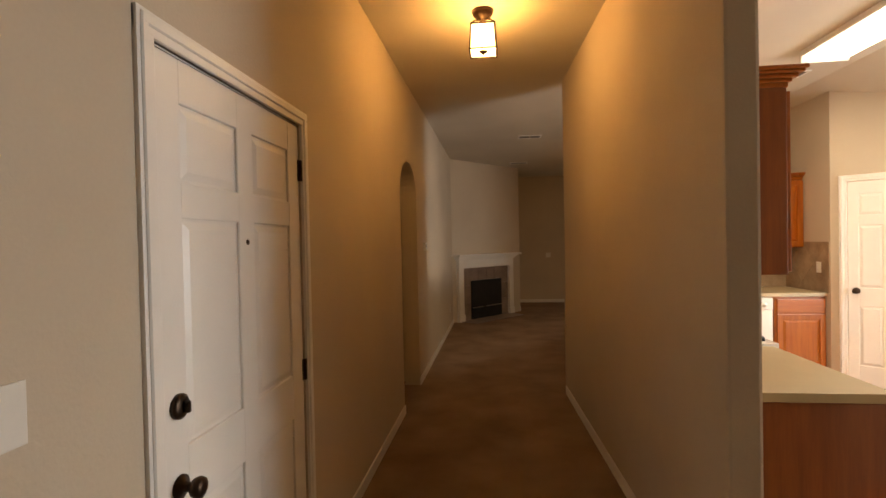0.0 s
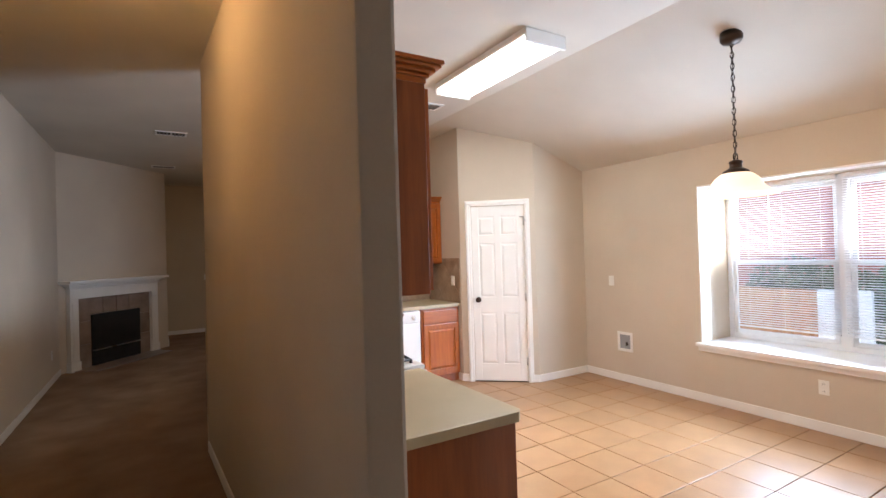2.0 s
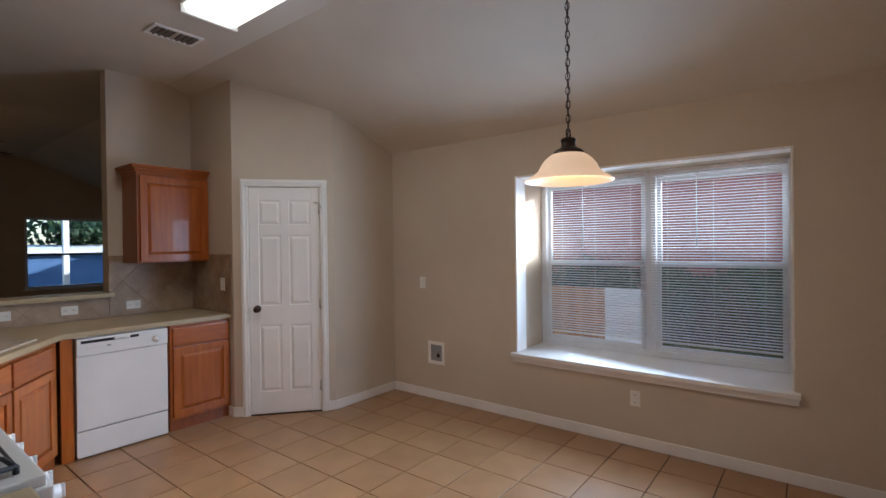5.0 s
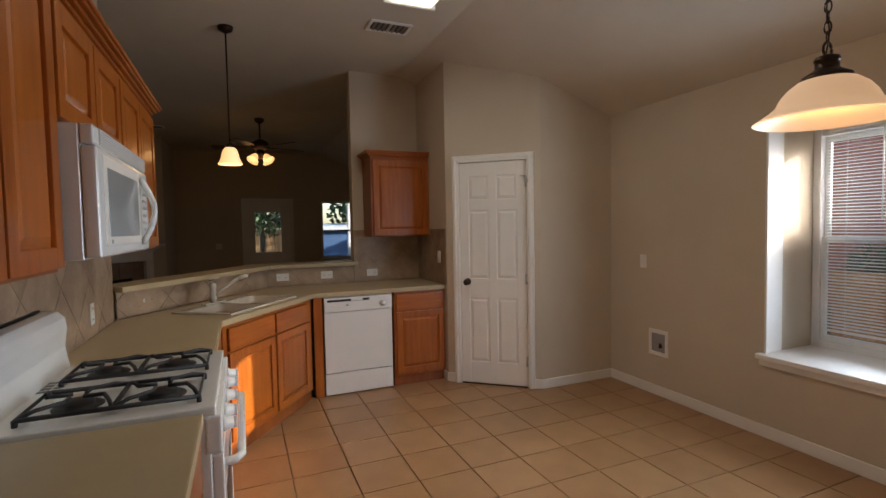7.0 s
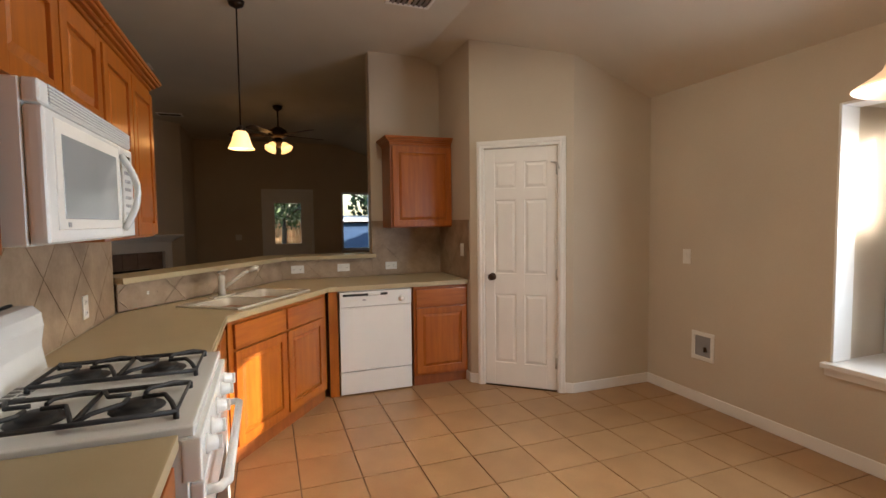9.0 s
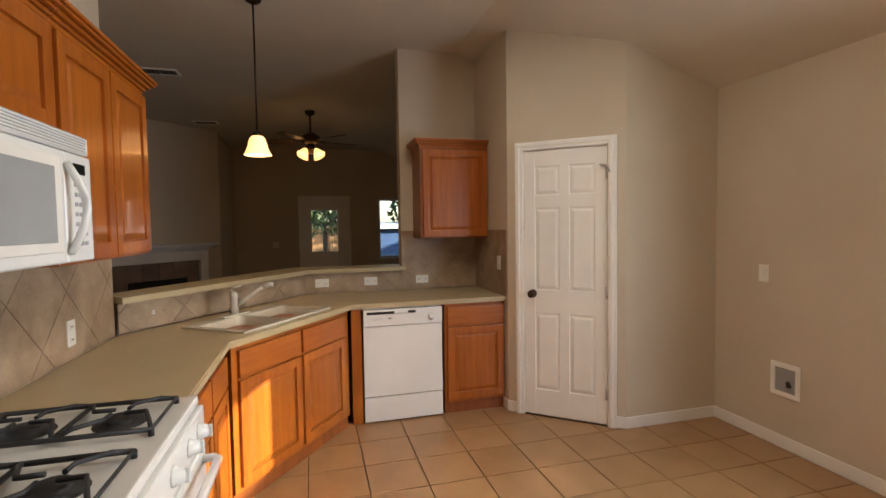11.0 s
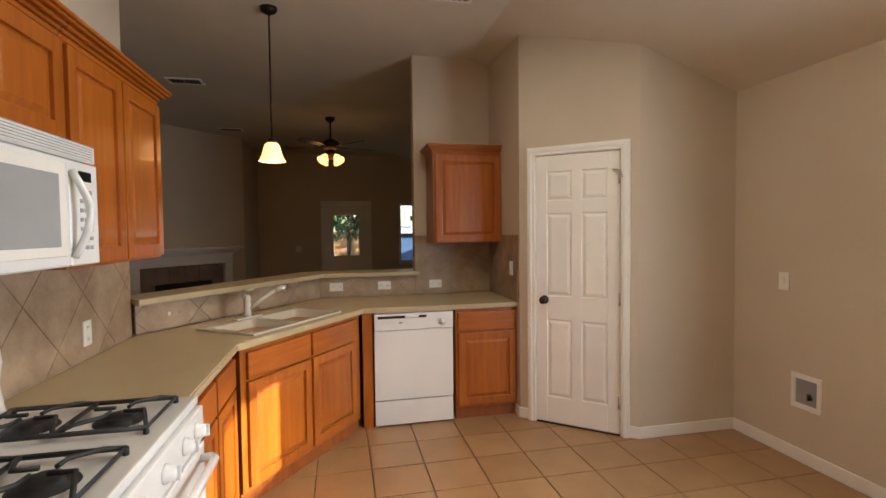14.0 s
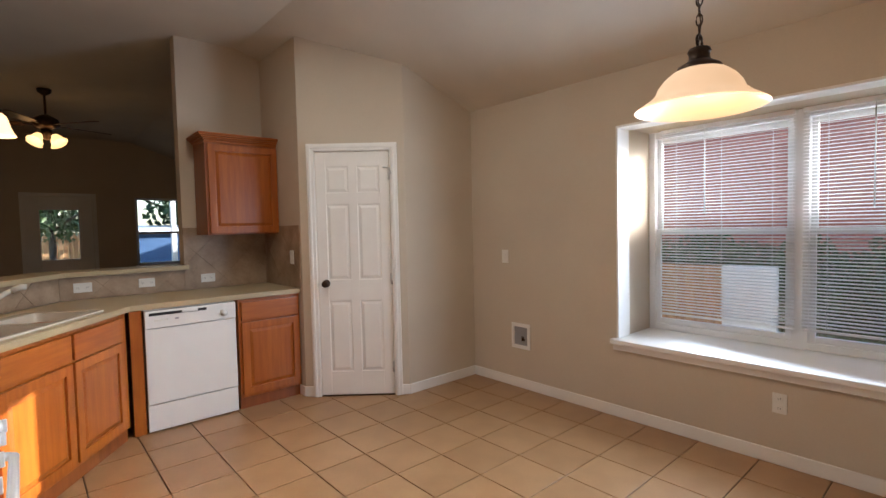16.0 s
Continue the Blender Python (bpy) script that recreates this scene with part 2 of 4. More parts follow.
def part(name, bm, material, parent=None, label="", world=False):
    """One mesh under a thing or a part; bm is in the thing's own axes, or in the world's with world=True."""
    if parent is not None:
        m = TOP[parent.name]
        if world:
            bm.transform(m.inverted())
    me = bpy.data.meshes.new(name)
    bm.to_mesh(me)
    bm.free()
    me.materials.append(material)
    ob = new(name, me)
    if parent is not None:
        ob.parent = parent
        TOP[ob.name] = m
    return tagged(ob, label)


def solid(name, bm, material, label, category, kind="", group=""):
    return tagged(part(name, bm, material), label, category, group, kind)


def wall(name, p, q, thick, openings, label, z1=3.25, mat=None):
    """A wall whose visible face runs from p to q, its body to the right of that line; openings are (s0, s1, z0, z1)."""
    p, q = Vector((*p, 0)), Vector((*q, 0))
    d = q - p
    m = Matrix.Translation(p) @ Matrix.Rotation(math.atan2(d.y, d.x), 4, "Z")
    cuts = sorted({0.0, d.length, *(s for o in openings for s in o[:2])})
    bm = bmesh.new()
    for a, b in zip(cuts, cuts[1:]):
        mid, spans = (a + b) / 2, [(0.0, z1)]
        for s0, s1, h0, h1 in openings:
            if s0 < mid < s1:
                spans = [w for lo, hi in spans for w in ((lo, h0), (h1, hi)) if w[1] - w[0] > 1e-4]
        for lo, hi in spans:
            box(bm, (a, -thick, lo), (b, 0, hi))
    bm.transform(m)
    return solid(name, bm, mat or M_WALL, label, "wall", "structure")


def run_board(name, pts, h, t, label, mat=None, category="baseboard"):
    """A board along the foot of a wall, on the left of the line."""
    bm = bmesh.new()
    for p, q in zip(pts, pts[1:]):
        p, q = Vector((*p, 0)), Vector((*q, 0))
        d = q - p
        m = Matrix.Translation(p) @ Matrix.Rotation(math.atan2(d.y, d.x), 4, "Z")
        box(bm, (-0.0, 0.0, 0.0), (d.length, t, h), m, 0.004)
    return solid(name, bm, mat or M_TRIM, label, category, "structure")


# ---------------------------------------------------------------- structure
HX, HR, KX = -0.955, 0.53, 0.75          # hall's two faces, kitchen face of the stove wall
WX, BY, RY = 4.72, 6.08, 0.80            # window wall, back wall, dining side wall
SX = 3.28                                # pantry stub
PA, PB = (3.28, 5.315), (3.94, 4.745)      # ends of the pantry's slanting wall
CE = 3.05
solid("floor", prism([(-2.6, -1.75), (5.3, -1.75), (5.3, 12.0), (-2.6, 12.0)], -0.2, -0.012), M_GROUT, "brown grout bed under the whole house floor", "floor", "structure")
carpet = bmesh.new()
prism([(-2.4, -1.6), (0.733, -1.6), (0.733, 4.80), (1.70, 6.14), (4.76, 6.14), (4.76, 12.0), (-2.4, 12.0)], -0.011, 0.006, carpet)
solid("carpet", carpet, M_CARPET, "worn tan wall-to-wall carpet of hall and living room", "carpet", "structure")
# ceiling: level, falling towards the window wall
cb = bmesh.new()
for a, b in (((-2.6, CE), (3.08, CE)), ((3.08, CE), (5.0, CE - 0.363 * 1.92))):
    vs = [cb.verts.new((x, y, z + dz)) for dz in (0, 0.25) for x, z in (a, b) for y in (-2, 12.2)]
    bmesh.ops.convex_hull(cb, input=vs)
solid("ceiling", cb, M_CEIL, "textured beige ceiling, level then sloping down to the window", "ceiling", "structure")

DOOR0, DOOR1 = 1.085, 1.975               # front door along the hall wall
wall("wall_hall_outer", (HX, 9.2), (HX, -1.8), 0.16, [(9.2 - DOOR1, 9.2 - DOOR0, 0, 2.04), (9.2 - 4.99, 9.2 - 4.15, 0, 2.30)], "beige painted hall wall with the front door")
# arch over the side passage
ab = bmesh.new()
for sgn, y0 in ((1, 4.15), (-1, 4.99)):
    arc = [(y0 + sgn * 0.42 * (1 - math.cos(math.pi / 2 * i / 8)), 2.0 + 0.30 * math.sin(math.pi / 2 * i / 8)) for i in range(9)]
    prism(arc + [(y0, 2.30)], 0, 0.158, ab, Matrix(((0, 0, 1, HX - 0.159), (1, 0, 0, 0), (0, 1, 0, 0), (0, 0, 0, 1))))
solid("wall_passage_arch", ab, M_WALL, "rounded beige head of the side passage", "wall", "structure")
wall("wall_hall_back", (-1.8, -1.6), (5, -1.6), 0.12, [], "beige wall that closes the entry")
sw = prism([(0.67, 1.72), (0.785, 1.72), (0.785, 2.0), (0.76, 2.0), (KX, 4.775), (0.54, 4.775)], 0, 3.25, bevel=0.012)
solid("wall_stove", sw, M_WALL, "beige round-cornered wall between hall and kitchen", "wall", "structure")
wall("wall_dining_side", (WX + 0.05, RY), (1.95, RY), -0.14, [], "beige side wall of the dining nook")
wall("wall_dining_return", (1.95, RY - 0.14), (1.95, -1.6), -0.14, [], "beige wall that closes the entry side")
wall("wall_window", (WX, 12), (WX, RY - 0.2), -0.56, [(12 - 3.30, 12 - 1.36, 0.535, 2.08)], "beige wall with a deep window recess")
bw = bmesh.new()
prism([(2.57, BY), (SX, BY), (SX, PA[1]), PB, (WX + 0.02, PB[1]), (WX + 0.02, PB[1] + 0.1), (PB[0] + 0.04, PB[1] + 0.1), (SX + 0.1, PA[1] + 0.05), (SX + 0.1, BY + 0.13), (2.57, BY + 0.13)], 0, 3.25, bw)
solid("wall_pantry", bw, M_WALL, "beige angled walls of the corner pantry", "wall", "structure")
# half wall behind the sink, open above
HW = [(KX - 0.11, 4.775), (1.72, 6.08), (2.57, 6.08), (2.57, 6.20), (1.66, 6.20), (KX - 0.22, 4.775)]
solid("wall_half", prism(HW, 0, 1.085), M_WALL, "half-high wall behind the sink", "wall", "structure")
wall("wall_living_far", (-2.5, 11.8), (5, 11.8), -0.2, [(2.5 + 1.60, 2.5 + 2.49, 0, 2.05), (2.5 + 3.12, 2.5 + 4.54, 0.83, 2.06)], "dim beige far wall of the living room")
wall("wall_living_side", (3.3, 6.21), (4.8, 6.21), -0.12, [], "living room side of the pantry")
wall("wall_fireplace", (-0.955, 8.86), (0.35, 10.35), -0.3, [], "beige slanting chimney wall")
wall("wall_fireplace_return", (0.35, 10.35), (0.35, 11.8), -0.2, [], "beige return beside the chimney wall")
# entry arch between hall and kitchen
ar = bmesh.new()
prof = [(1.74, 3.25), (1.74, 2.32)] + [(1.74 - 0.30 * (1 - math.cos(math.pi / 2 * i / 8)), 2.32 + 0.30 * math.sin(math.pi / 2 * i / 8)) for i in range(1, 9)] + [(0.86, 2.62)] + [(0.56 + 0.30 * (1 - math.sin(math.pi / 2 * i / 8)), 2.32 + 0.30 * math.cos(math.pi / 2 * i / 8)) for i in range(1, 9)] + [(0.56, 3.25)]
prism([(y, z) for y, z in prof], 0, 0.115, ar, Matrix(((0, 0, 1, 0.67), (1, 0, 0, 0), (0, 1, 0, 0), (0, 0, 0, 1))))
solid("wall_arch_head", ar, M_WALL, "beige rounded head of the opening to the kitchen", "wall", "structure")
# out of view; added this far to keep window light off the hall
wall("wall_arch_side", (0.80, 0.56), (0.80, -1.6), 0.13, [], "unseen beige wall added beside the opening to hold back window light")
# side passage behind the hall arch
wall("wall_passage", (-2.2, 5.3), (-2.2, 3.9), 0.1, [], "plain wall of the side passage")
wall("wall_passage_end", (-2.2, 5.14), (-1.1, 5.14), -0.1, [], "plain wall of the side passage")
wall("wall_passage_near", (-1.1, 4.1), (-2.2, 4.1), -0.1, [], "plain wall of the side passage")


# ---------------------------------------------------------------- makers of things
def raised_panel(bm, x0, x1, z0, z1, y, depth=0.008, rim=0.035):
    """A field sunk by depth behind y with a raised middle; the front faces -y."""
    box(bm, (x0, y + depth, z0), (x1, y + depth + 0.004, z1))
    t = bmesh.new()
    a = [t.verts.new(c) for c in ((x0 + 0.008, y + depth, z0 + 0.008), (x1 - 0.008, y + depth, z0 + 0.008), (x1 - 0.008, y + depth, z1 - 0.008), (x0 + 0.008, y + depth, z1 - 0.008))]
    b = [t.verts.new(c) for c in ((x0 + rim, y + 0.001, z0 + rim), (x1 - rim, y + 0.001, z0 + rim), (x1 - rim, y + 0.001, z1 - rim), (x0 + rim, y + 0.001, z1 - rim))]
    t.faces.new(b)
    for i in range(4):
        t.faces.new((a[i], a[(i + 1) % 4], b[(i + 1) % 4], b[i]))
    merge(bm, t)
    return bm


def six_panel_door(m, w, h, label, name, knob_side, hinge_side, peep=False, bolt=False, knob_z=0.95):
    """A white six-panel door in its casing. Own axes: x across, the front faces -y, z up."""
    d = thing(name, m, label, "door", kind="structure")
    slab = bmesh.new()
    st = 0.105 if w > 0.75 else 0.085
    mid = 0.10 if w > 0.75 else 0.075
    rows = [(0.21, 0.80), (0.98, 1.60), (1.70, h - 0.12)]
    T = 0.035
    box(slab, (0.002, 0, 0.012), (st, T, h), None, 0.003)
    box(slab, (w - st, 0, 0.012), (w - 0.002, T, h), None, 0.003)
    box(slab, (w / 2 - mid / 2, 0.0004, 0.012), (w / 2 + mid / 2, T, h), None, 0.003)
    for a, b in ((0.012, 0.21), (0.80, 0.98), (1.60, 1.70), (h - 0.12, h)):
        box(slab, (st - 0.002, 0.0008, a), (w - st + 0.002, T, b), None, 0.003)
    s = part("slab", slab, M_TRIM, d)
    for a, b in rows:
        for x0, x1 in ((st, w / 2 - mid / 2), (w / 2 + mid / 2, w - st)):
            part("panel", raised_panel(bmesh.new(), x0, x1, a, b, 0.001, 0.009, 0.030), M_TRIM, s)
    c = bmesh.new()
    for x0, x1 in ((-0.067, -0.006), (w + 0.006, w + 0.067)):
        box(c, (x0, -0.018, 0), (x1, 0.012, h + 0.07), None, 0.006, 2)
        box(c, (x0 + 0.012, -0.024, 0), (x1 - 0.024, -0.010, h + 0.06), None, 0.004)
    box(c, (-0.067, -0.0183, h + 0.008), (w + 0.067, 0.012, h + 0.069), None, 0.006, 2)
    box(c, (-0.055, -0.0243, h + 0.03), (w + 0.055, -0.010, h + 0.058), None, 0.004)
    part("casing", c, M_TRIM, d)
    j = bmesh.new()
    for x0, x1 in ((-0.02, -0.001), (w + 0.001, w + 0.02)):
        box(j, (x0, 0.004, 0), (x1, 0.10, h + 0.003))
    box(j, (-0.02, 0.004, h + 0.004), (w + 0.02, 0.10, h + 0.02))
    box(j, (0, 0.04, 0), (w, 0.1, h))
    part("jamb", j, M_TRIM, d)
    part("threshold", cube((0, -0.005, 0.0), (w, 0.05, 0.010), 0.002), M_BRONZE, d, "dark strip under the door")
    kx = 0.065 if knob_side < 0 else w - 0.065
    k = lathe([(0.032, 0), (0.032, 0.006), (0.014, 0.012), (0.012, 0.03), (0.024, 0.04), (0.029, 0.052), (0.026, 0.063), (0.012, 0.068)], (0, 0, 0), 20)
    k.transform(Matrix.Translation((kx, 0, knob_z)) @ Matrix.Rotation(math.pi / 2, 4, "X"))
    part("knob", k, M_BRONZE, d, "dark bronze door knob")
    if bolt:
        k = lathe([(0.034, 0), (0.034, 0.010), (0.026, 0.016), (0.012, 0.018)], (0, 0, 0), 20)
        box(k, (-0.006, -0.016, 0.016), (0.006, 0.016, 0.036), None, 0.003)
        k.transform(Matrix.Translation((kx, 0, 1.10)) @ Matrix.Rotation(math.pi / 2, 4, "X"))
        part("deadbolt", k, M_BRONZE, d, "dark bronze deadbolt")
    if peep:
        k = lathe([(0.009, 0), (0.009, 0.003), (0.006, 0.004)], (0, 0, 0), 12)
        k.transform(Matrix.Translation((w / 2, 0, 1.535)) @ Matrix.Rotation(math.pi / 2, 4, "X"))
        part("peephole", k, M_BRONZE, d, "dark door viewer")
    hx = 0.0 if hinge_side < 0 else w
    for z in (0.24, 0.98, h - 0.19):
        k = tube([(hx, -0.008, z - 0.045), (hx, -0.008, z + 0.045)], 0.0075)
        box(k, (hx - 0.014, -0.003, z - 0.045), (hx + 0.014, 0.001, z + 0.045))
        part("hinge", k, M_BRONZE if peep else M_STEEL, d, "metal hinge")
    return d


def oak_front(parent, name, x0, x1, z0, z1, y=0.0, level=False, panel=True):
    """A cabinet door or drawer front that stands 19 mm proud of y; faces -y."""
    fw = 0.055
    b = bmesh.new()
    if not panel:
        box(b, (x0, y - 0.019, z0), (x1, y, z1), None, 0.006, 2)
        return part(name, b, M_OAK_H if level else M_OAK_V, parent)
    for a, c in ((x0, x0 + fw), (x1 - fw, x1)):
        box(b, (a, y - 0.019, z0), (c, y, z1), None, 0.004, 2)
    for a, c in ((z0, z0 + fw), (z1 - fw, z1)):
        box(b, (x0 + fw - 0.003, y - 0.0187, a), (x1 - fw + 0.003, y, c), None, 0.004, 2)
    d = part(name, b, M_OAK_V, parent)
    part("panel", raised_panel(bmesh.new(), x0 + fw - 0.002, x1 - fw + 0.002, z0 + fw - 0.002, z1 - fw + 0.002, y - 0.017, 0.010, 0.03), M_OAK_V, d)
    return d


def base_cabinet(m, w, depth, fronts, label, near_end=False):
    """Floor cabinet; fronts are (x0, x1) bays, each with a drawer front over a door."""
    c = thing("base_cabinet", m, label, "cabinet", "kitchen floor cabinets")
    b = bmesh.new()
    box(b, (0, 0.001, 0.09), (w, depth, 0.868), None, 0.002)
    part("carcass", b, M_OAK_V, c)
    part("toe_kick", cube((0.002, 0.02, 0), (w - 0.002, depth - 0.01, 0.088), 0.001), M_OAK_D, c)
    for x0, x1 in fronts:
        oak_front(c, "drawer", x0, x1, 0.70, 0.845, 0, True, False)
        oak_front(c, "door", x0, x1, 0.115, 0.685)
    return c


def crown(c, w, depth, z, left=True, right=True):
    t = bmesh.new()
    steps = [(0.004, 0.0, 0.02), (0.014, 0.02, 0.034), (0.030, 0.034, 0.048), (0.046, 0.048, 0.060), (0.055, 0.060, 0.075)]
    for o, a, b in steps:
        box(t, (-o if left else 0, -o, z + a), (w + (o if right else 0), depth, z + b), None, 0.003)
    return part("crown_moulding", t, M_OAK_H, c)


def wall_cabinet(m, w, depth, z0, z1, bays, label, left=True, right=True, with_crown=True):
    c = thing("wall_cabinet", m, label, "cabinet", "kitchen wall cabinets")
    # carcasses with an open left end take the oak with painted side shade
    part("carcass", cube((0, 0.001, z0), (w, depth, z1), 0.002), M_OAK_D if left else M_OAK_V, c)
    for x0, x1 in bays:
        oak_front(c, "door", x0, x1, z0 + 0.012, z1 - 0.012)
    if with_crown:
        crown(c, w, depth, z1, left, right)
    return c


def plate(name, m, label, w=0.072, h=0.115, sockets=2, category="outlet"):
    """A cover plate; own axes: x across, the front faces -y, middle at the origin."""
    p = thing(name, m, label, category)
    part("cover", cube((-w / 2, -0.006, -h / 2), (w / 2, 0, h / 2), 0.003, None, 2), M_PLATE, p)
    if category == "switch":
        part("rocker", cube((-0.010, -0.012, -0.022), (0.010, -0.004, 0.022), 0.003), M_PLATE, p)
    else:
        for s in (-1, 1)[:sockets]:
            o = (s * 0.03, 0) if w > h else (0, s * 0.028)
            b = cube((o[0] - 0.016, -0.0085, o[1] - 0.014), (o[0] + 0.016, -0.004, o[1] + 0.014), 0.003)
            e = part("socket", b, M_PLATE, p)
            g = bmesh.new()
            for dx in (-0.006, 0.006):
                box(g, (o[0] + dx - 0.0012, -0.0092, o[1] - 0.005), (o[0] + dx + 0.0012, -0.0082, o[1] + 0.006))
            part("slot", g, M_BLACK, e)
    return p


# ---------------------------------------------------------------- entry hall
HALL_DOOR = pose(HX - 0.006, DOOR0, 0, 0, 0, 90)
six_panel_door(HALL_DOOR, DOOR1 - DOOR0, 2.032, "closed white six-panel front door with bronze knob and deadbolt", "door_1", -1, 1, True, True, 0.885)
plate("light_switch", pose(HX, 0.672, 1.235, 0, 0, 90), "white toggle switch plate on the beige hall wall", 0.12, 0.115, 0, "switch")
TH = thing("thermostat", pose(HX, 5.45, 1.47, 0, 0, 90), "small beige thermostat on the hall wall", "thermostat")
part("housing", cube((-0.06, -0.028, -0.045), (0.06, 0, 0.045), 0.006, None, 2), M_PLATE, TH)
part("display", cube((-0.035, -0.030, -0.005), (0.02, -0.026, 0.025), 0.001), M_GREY, TH)
plate("outlet", pose(HX, 8.3, 0.36, 0, 0, 90), "white outlet low on the living room wall")
# inner arch and white jamb of the side passage
pj = thing("passage_door", pose(-1.16, 4.2, 0, 0, 0, 90), "white door standing open in the side passage", "door")
part("slab", cube((0.02, 0.02, 0.012), (0.055, 0.62, 2.02), 0.003), M_TRIM, pj)
part("jamb", cube((-0.03, 0.0, 0), (0.018, 0.03, 2.06), 0.004), M_TRIM, pj)
for z in (0.25, 1.0, 1.8):
    part("hinge", cube((0.012, -0.006, z - 0.045), (0.03, 0.008, z + 0.045), 0.002), M_BRONZE, pj, "dark hinge")

lantern = thing("hall_lantern", pose(-0.18, 3.2, 2.77), "lit square bronze lantern with amber glass under the ceiling", "ceiling light")
fr = bmesh.new()
for sx in (-1, 1):
    for sy in (-1, 1):
        fr = tube([(sx * 0.085, sy * 0.085, 0.0), (sx * 0.075, sy * 0.075, 0.17)], 0.006, 6, fr)
for z, r in ((0.004, 0.087), (0.17, 0.077)):
    for a, b in (((-r, -r), (r, -r)), ((r, -r), (r, r)), ((r, r), (-r, r)), ((-r, r), (-r, -r))):
        fr = tube([(*a, z), (*b, z)], 0.006, 6, fr)
part("frame", fr, M_BRONZE, lantern, "thin bronze lantern frame")
for i in range(4):
    g = bmesh.new()
    vs = [g.verts.new(c) for c in ((-0.08, -0.081, 0.01), (0.08, -0.081, 0.01), (0.072, -0.073, 0.165), (-0.072, -0.073, 0.165))]
    g.faces.new(vs)
    bmesh.ops.solidify(g, geom=g.faces[:], thickness=0.003)
    g.transform(Matrix.Rotation(i * math.pi / 2, 4, "Z"))
    pane = part("pane", g, M_LAMPGLASS, lantern, "glowing amber glass pane")
    pane.visible_shadow = False
part("finial", lathe([(0.004, -0.012), (0.016, 0.0), (0.03, 0.008), (0.03, 0.012), (0.006, 0.02)], n=14), M_BRONZE, lantern)
part("canopy", lathe([(0.02, 0.172), (0.02, 0.215), (0.035, 0.225), (0.065, 0.25), (0.075, 0.278)], n=24), M_BRONZE, lantern)
for i in range(4):
    a = math.pi / 4 + i * math.pi / 2
    part("scroll", tube([(0.075 * 1.41 * math.cos(a), 0.075 * 1.41 * math.sin(a), 0.172), (0.07 * math.cos(a), 0.07 * math.sin(a), 0.20), (0.02 * math.cos(a), 0.02 * math.sin(a), 0.215)], 0.005, 6), M_BRONZE, lantern)


def vent(m, w, l, label):
    v = thing("ceiling_vent", m, label, "air vent", "ceiling vents")
    f = bmesh.new()
    for a, b in (((-w / 2, -l / 2), (w / 2, -l / 2 + 0.025)), ((-w / 2, l / 2 - 0.025), (w / 2, l / 2)), ((-w / 2, -l / 2 + 0.025), (-w / 2 + 0.025, l / 2 - 0.025)), ((w / 2 - 0.025, -l / 2 + 0.025), (w / 2, l / 2 - 0.025))):
        box(f, (*a, -0.012), (*b, 0.0), None, 0.002)
    part("frame", f, M_TRIM, v)
    # near-black sheet, painted in place of the shade behind the slats
    part("backing", cube((-w / 2 + 0.02, -l / 2 + 0.02, -0.004), (w / 2 - 0.02, l / 2 - 0.02, -0.001), 0.0005), M_VENT, v)
    n = 7
    for i in range(n):
        x = -w / 2 + 0.03 + (w - 0.06) * (i + 0.5) / n
        s = cube((-0.011, -l / 2 + 0.024, -0.0012), (0.011, l / 2 - 0.024, 0.0012), 0.0004)
        s.transform(Matrix.Translation((x, 0, -0.009)) @ Matrix.Rotation(radians(38), 4, "Y"))
        part("slat", s, M_TRIM if i % 4 == 3 else M_GREY, v)
    return v


vent(pose(2.65, 4.92, CE), 0.34, 0.20, "white louvred air vent in the kitchen ceiling")
vent(pose(0.39, 7.2, CE), 0.34, 0.20, "white louvred air vent in the living room ceiling")
vent(pose(0.33, 9.6, CE), 0.34, 0.20, "white louvred air vent near the fireplace")

# fireplace in the slanting corner
FA = math.atan2(10.35 - 8.86, 0.35 + 0.955)
fpm = pose(-0.955, 8.86, 0, 0, 0, math.degrees(FA))
fp = thing("fireplace", fpm @ pose(0.10, 0, 0), "white wooden fireplace mantel with tiled surround and black firebox", "fireplace")
W = 1.58
part("firebox", cube((W / 2 - 0.43, -0.052, 0.022), (W / 2 + 0.43, -0.002, 0.76), 0.004), M_SOOT, fp, "black firebox with glass doors")
part("grate_bar", cube((W / 2 - 0.42, -0.066, 0.235), (W / 2 + 0.42, -0.054, 0.25), 0.002), M_STEEL, fp)
for i in range(2):
    x0 = 0.14 if i == 0 else W / 2 + 0.435
    for k in range(3):
        part("tile", cube((x0, -0.03, 0.02 + k * 0.33), (x0 + 0.215, -0.002, 0.345 + k * 0.33), 0.003), M_SLATE, fp)
for k in range(4):
    part("tile", cube((0.325 + k * 0.235, -0.0305, 0.768), (0.325 + k * 0.235 + 0.231, -0.002, 1.005), 0.003), M_SLATE, fp)
for x0 in (0.0, W - 0.13):
    leg = cube((x0, -0.075, 0.10), (x0 + 0.13, -0.002, 1.03), 0.004)
    box(leg, (x0 - 0.012, -0.09, 0), (x0 + 0.142, -0.002, 0.14), None, 0.005)
    box(leg, (x0 + 0.03, -0.082, 0.2), (x0 + 0.10, -0.07, 0.95), None, 0.004)
    part("pilaster", leg, M_TRIM, fp)
fz = cube((0.0, -0.078, 1.012), (W, -0.002, 1.16), 0.004)
for o, a, b in ((0.02, 1.16, 1.185), (0.045, 1.185, 1.21), (0.075, 1.21, 1.232)):
    box(fz, (-o, -0.078 - o, a), (W + o, -0.002, b), None, 0.004)
part("frieze", fz, M_TRIM, fp)
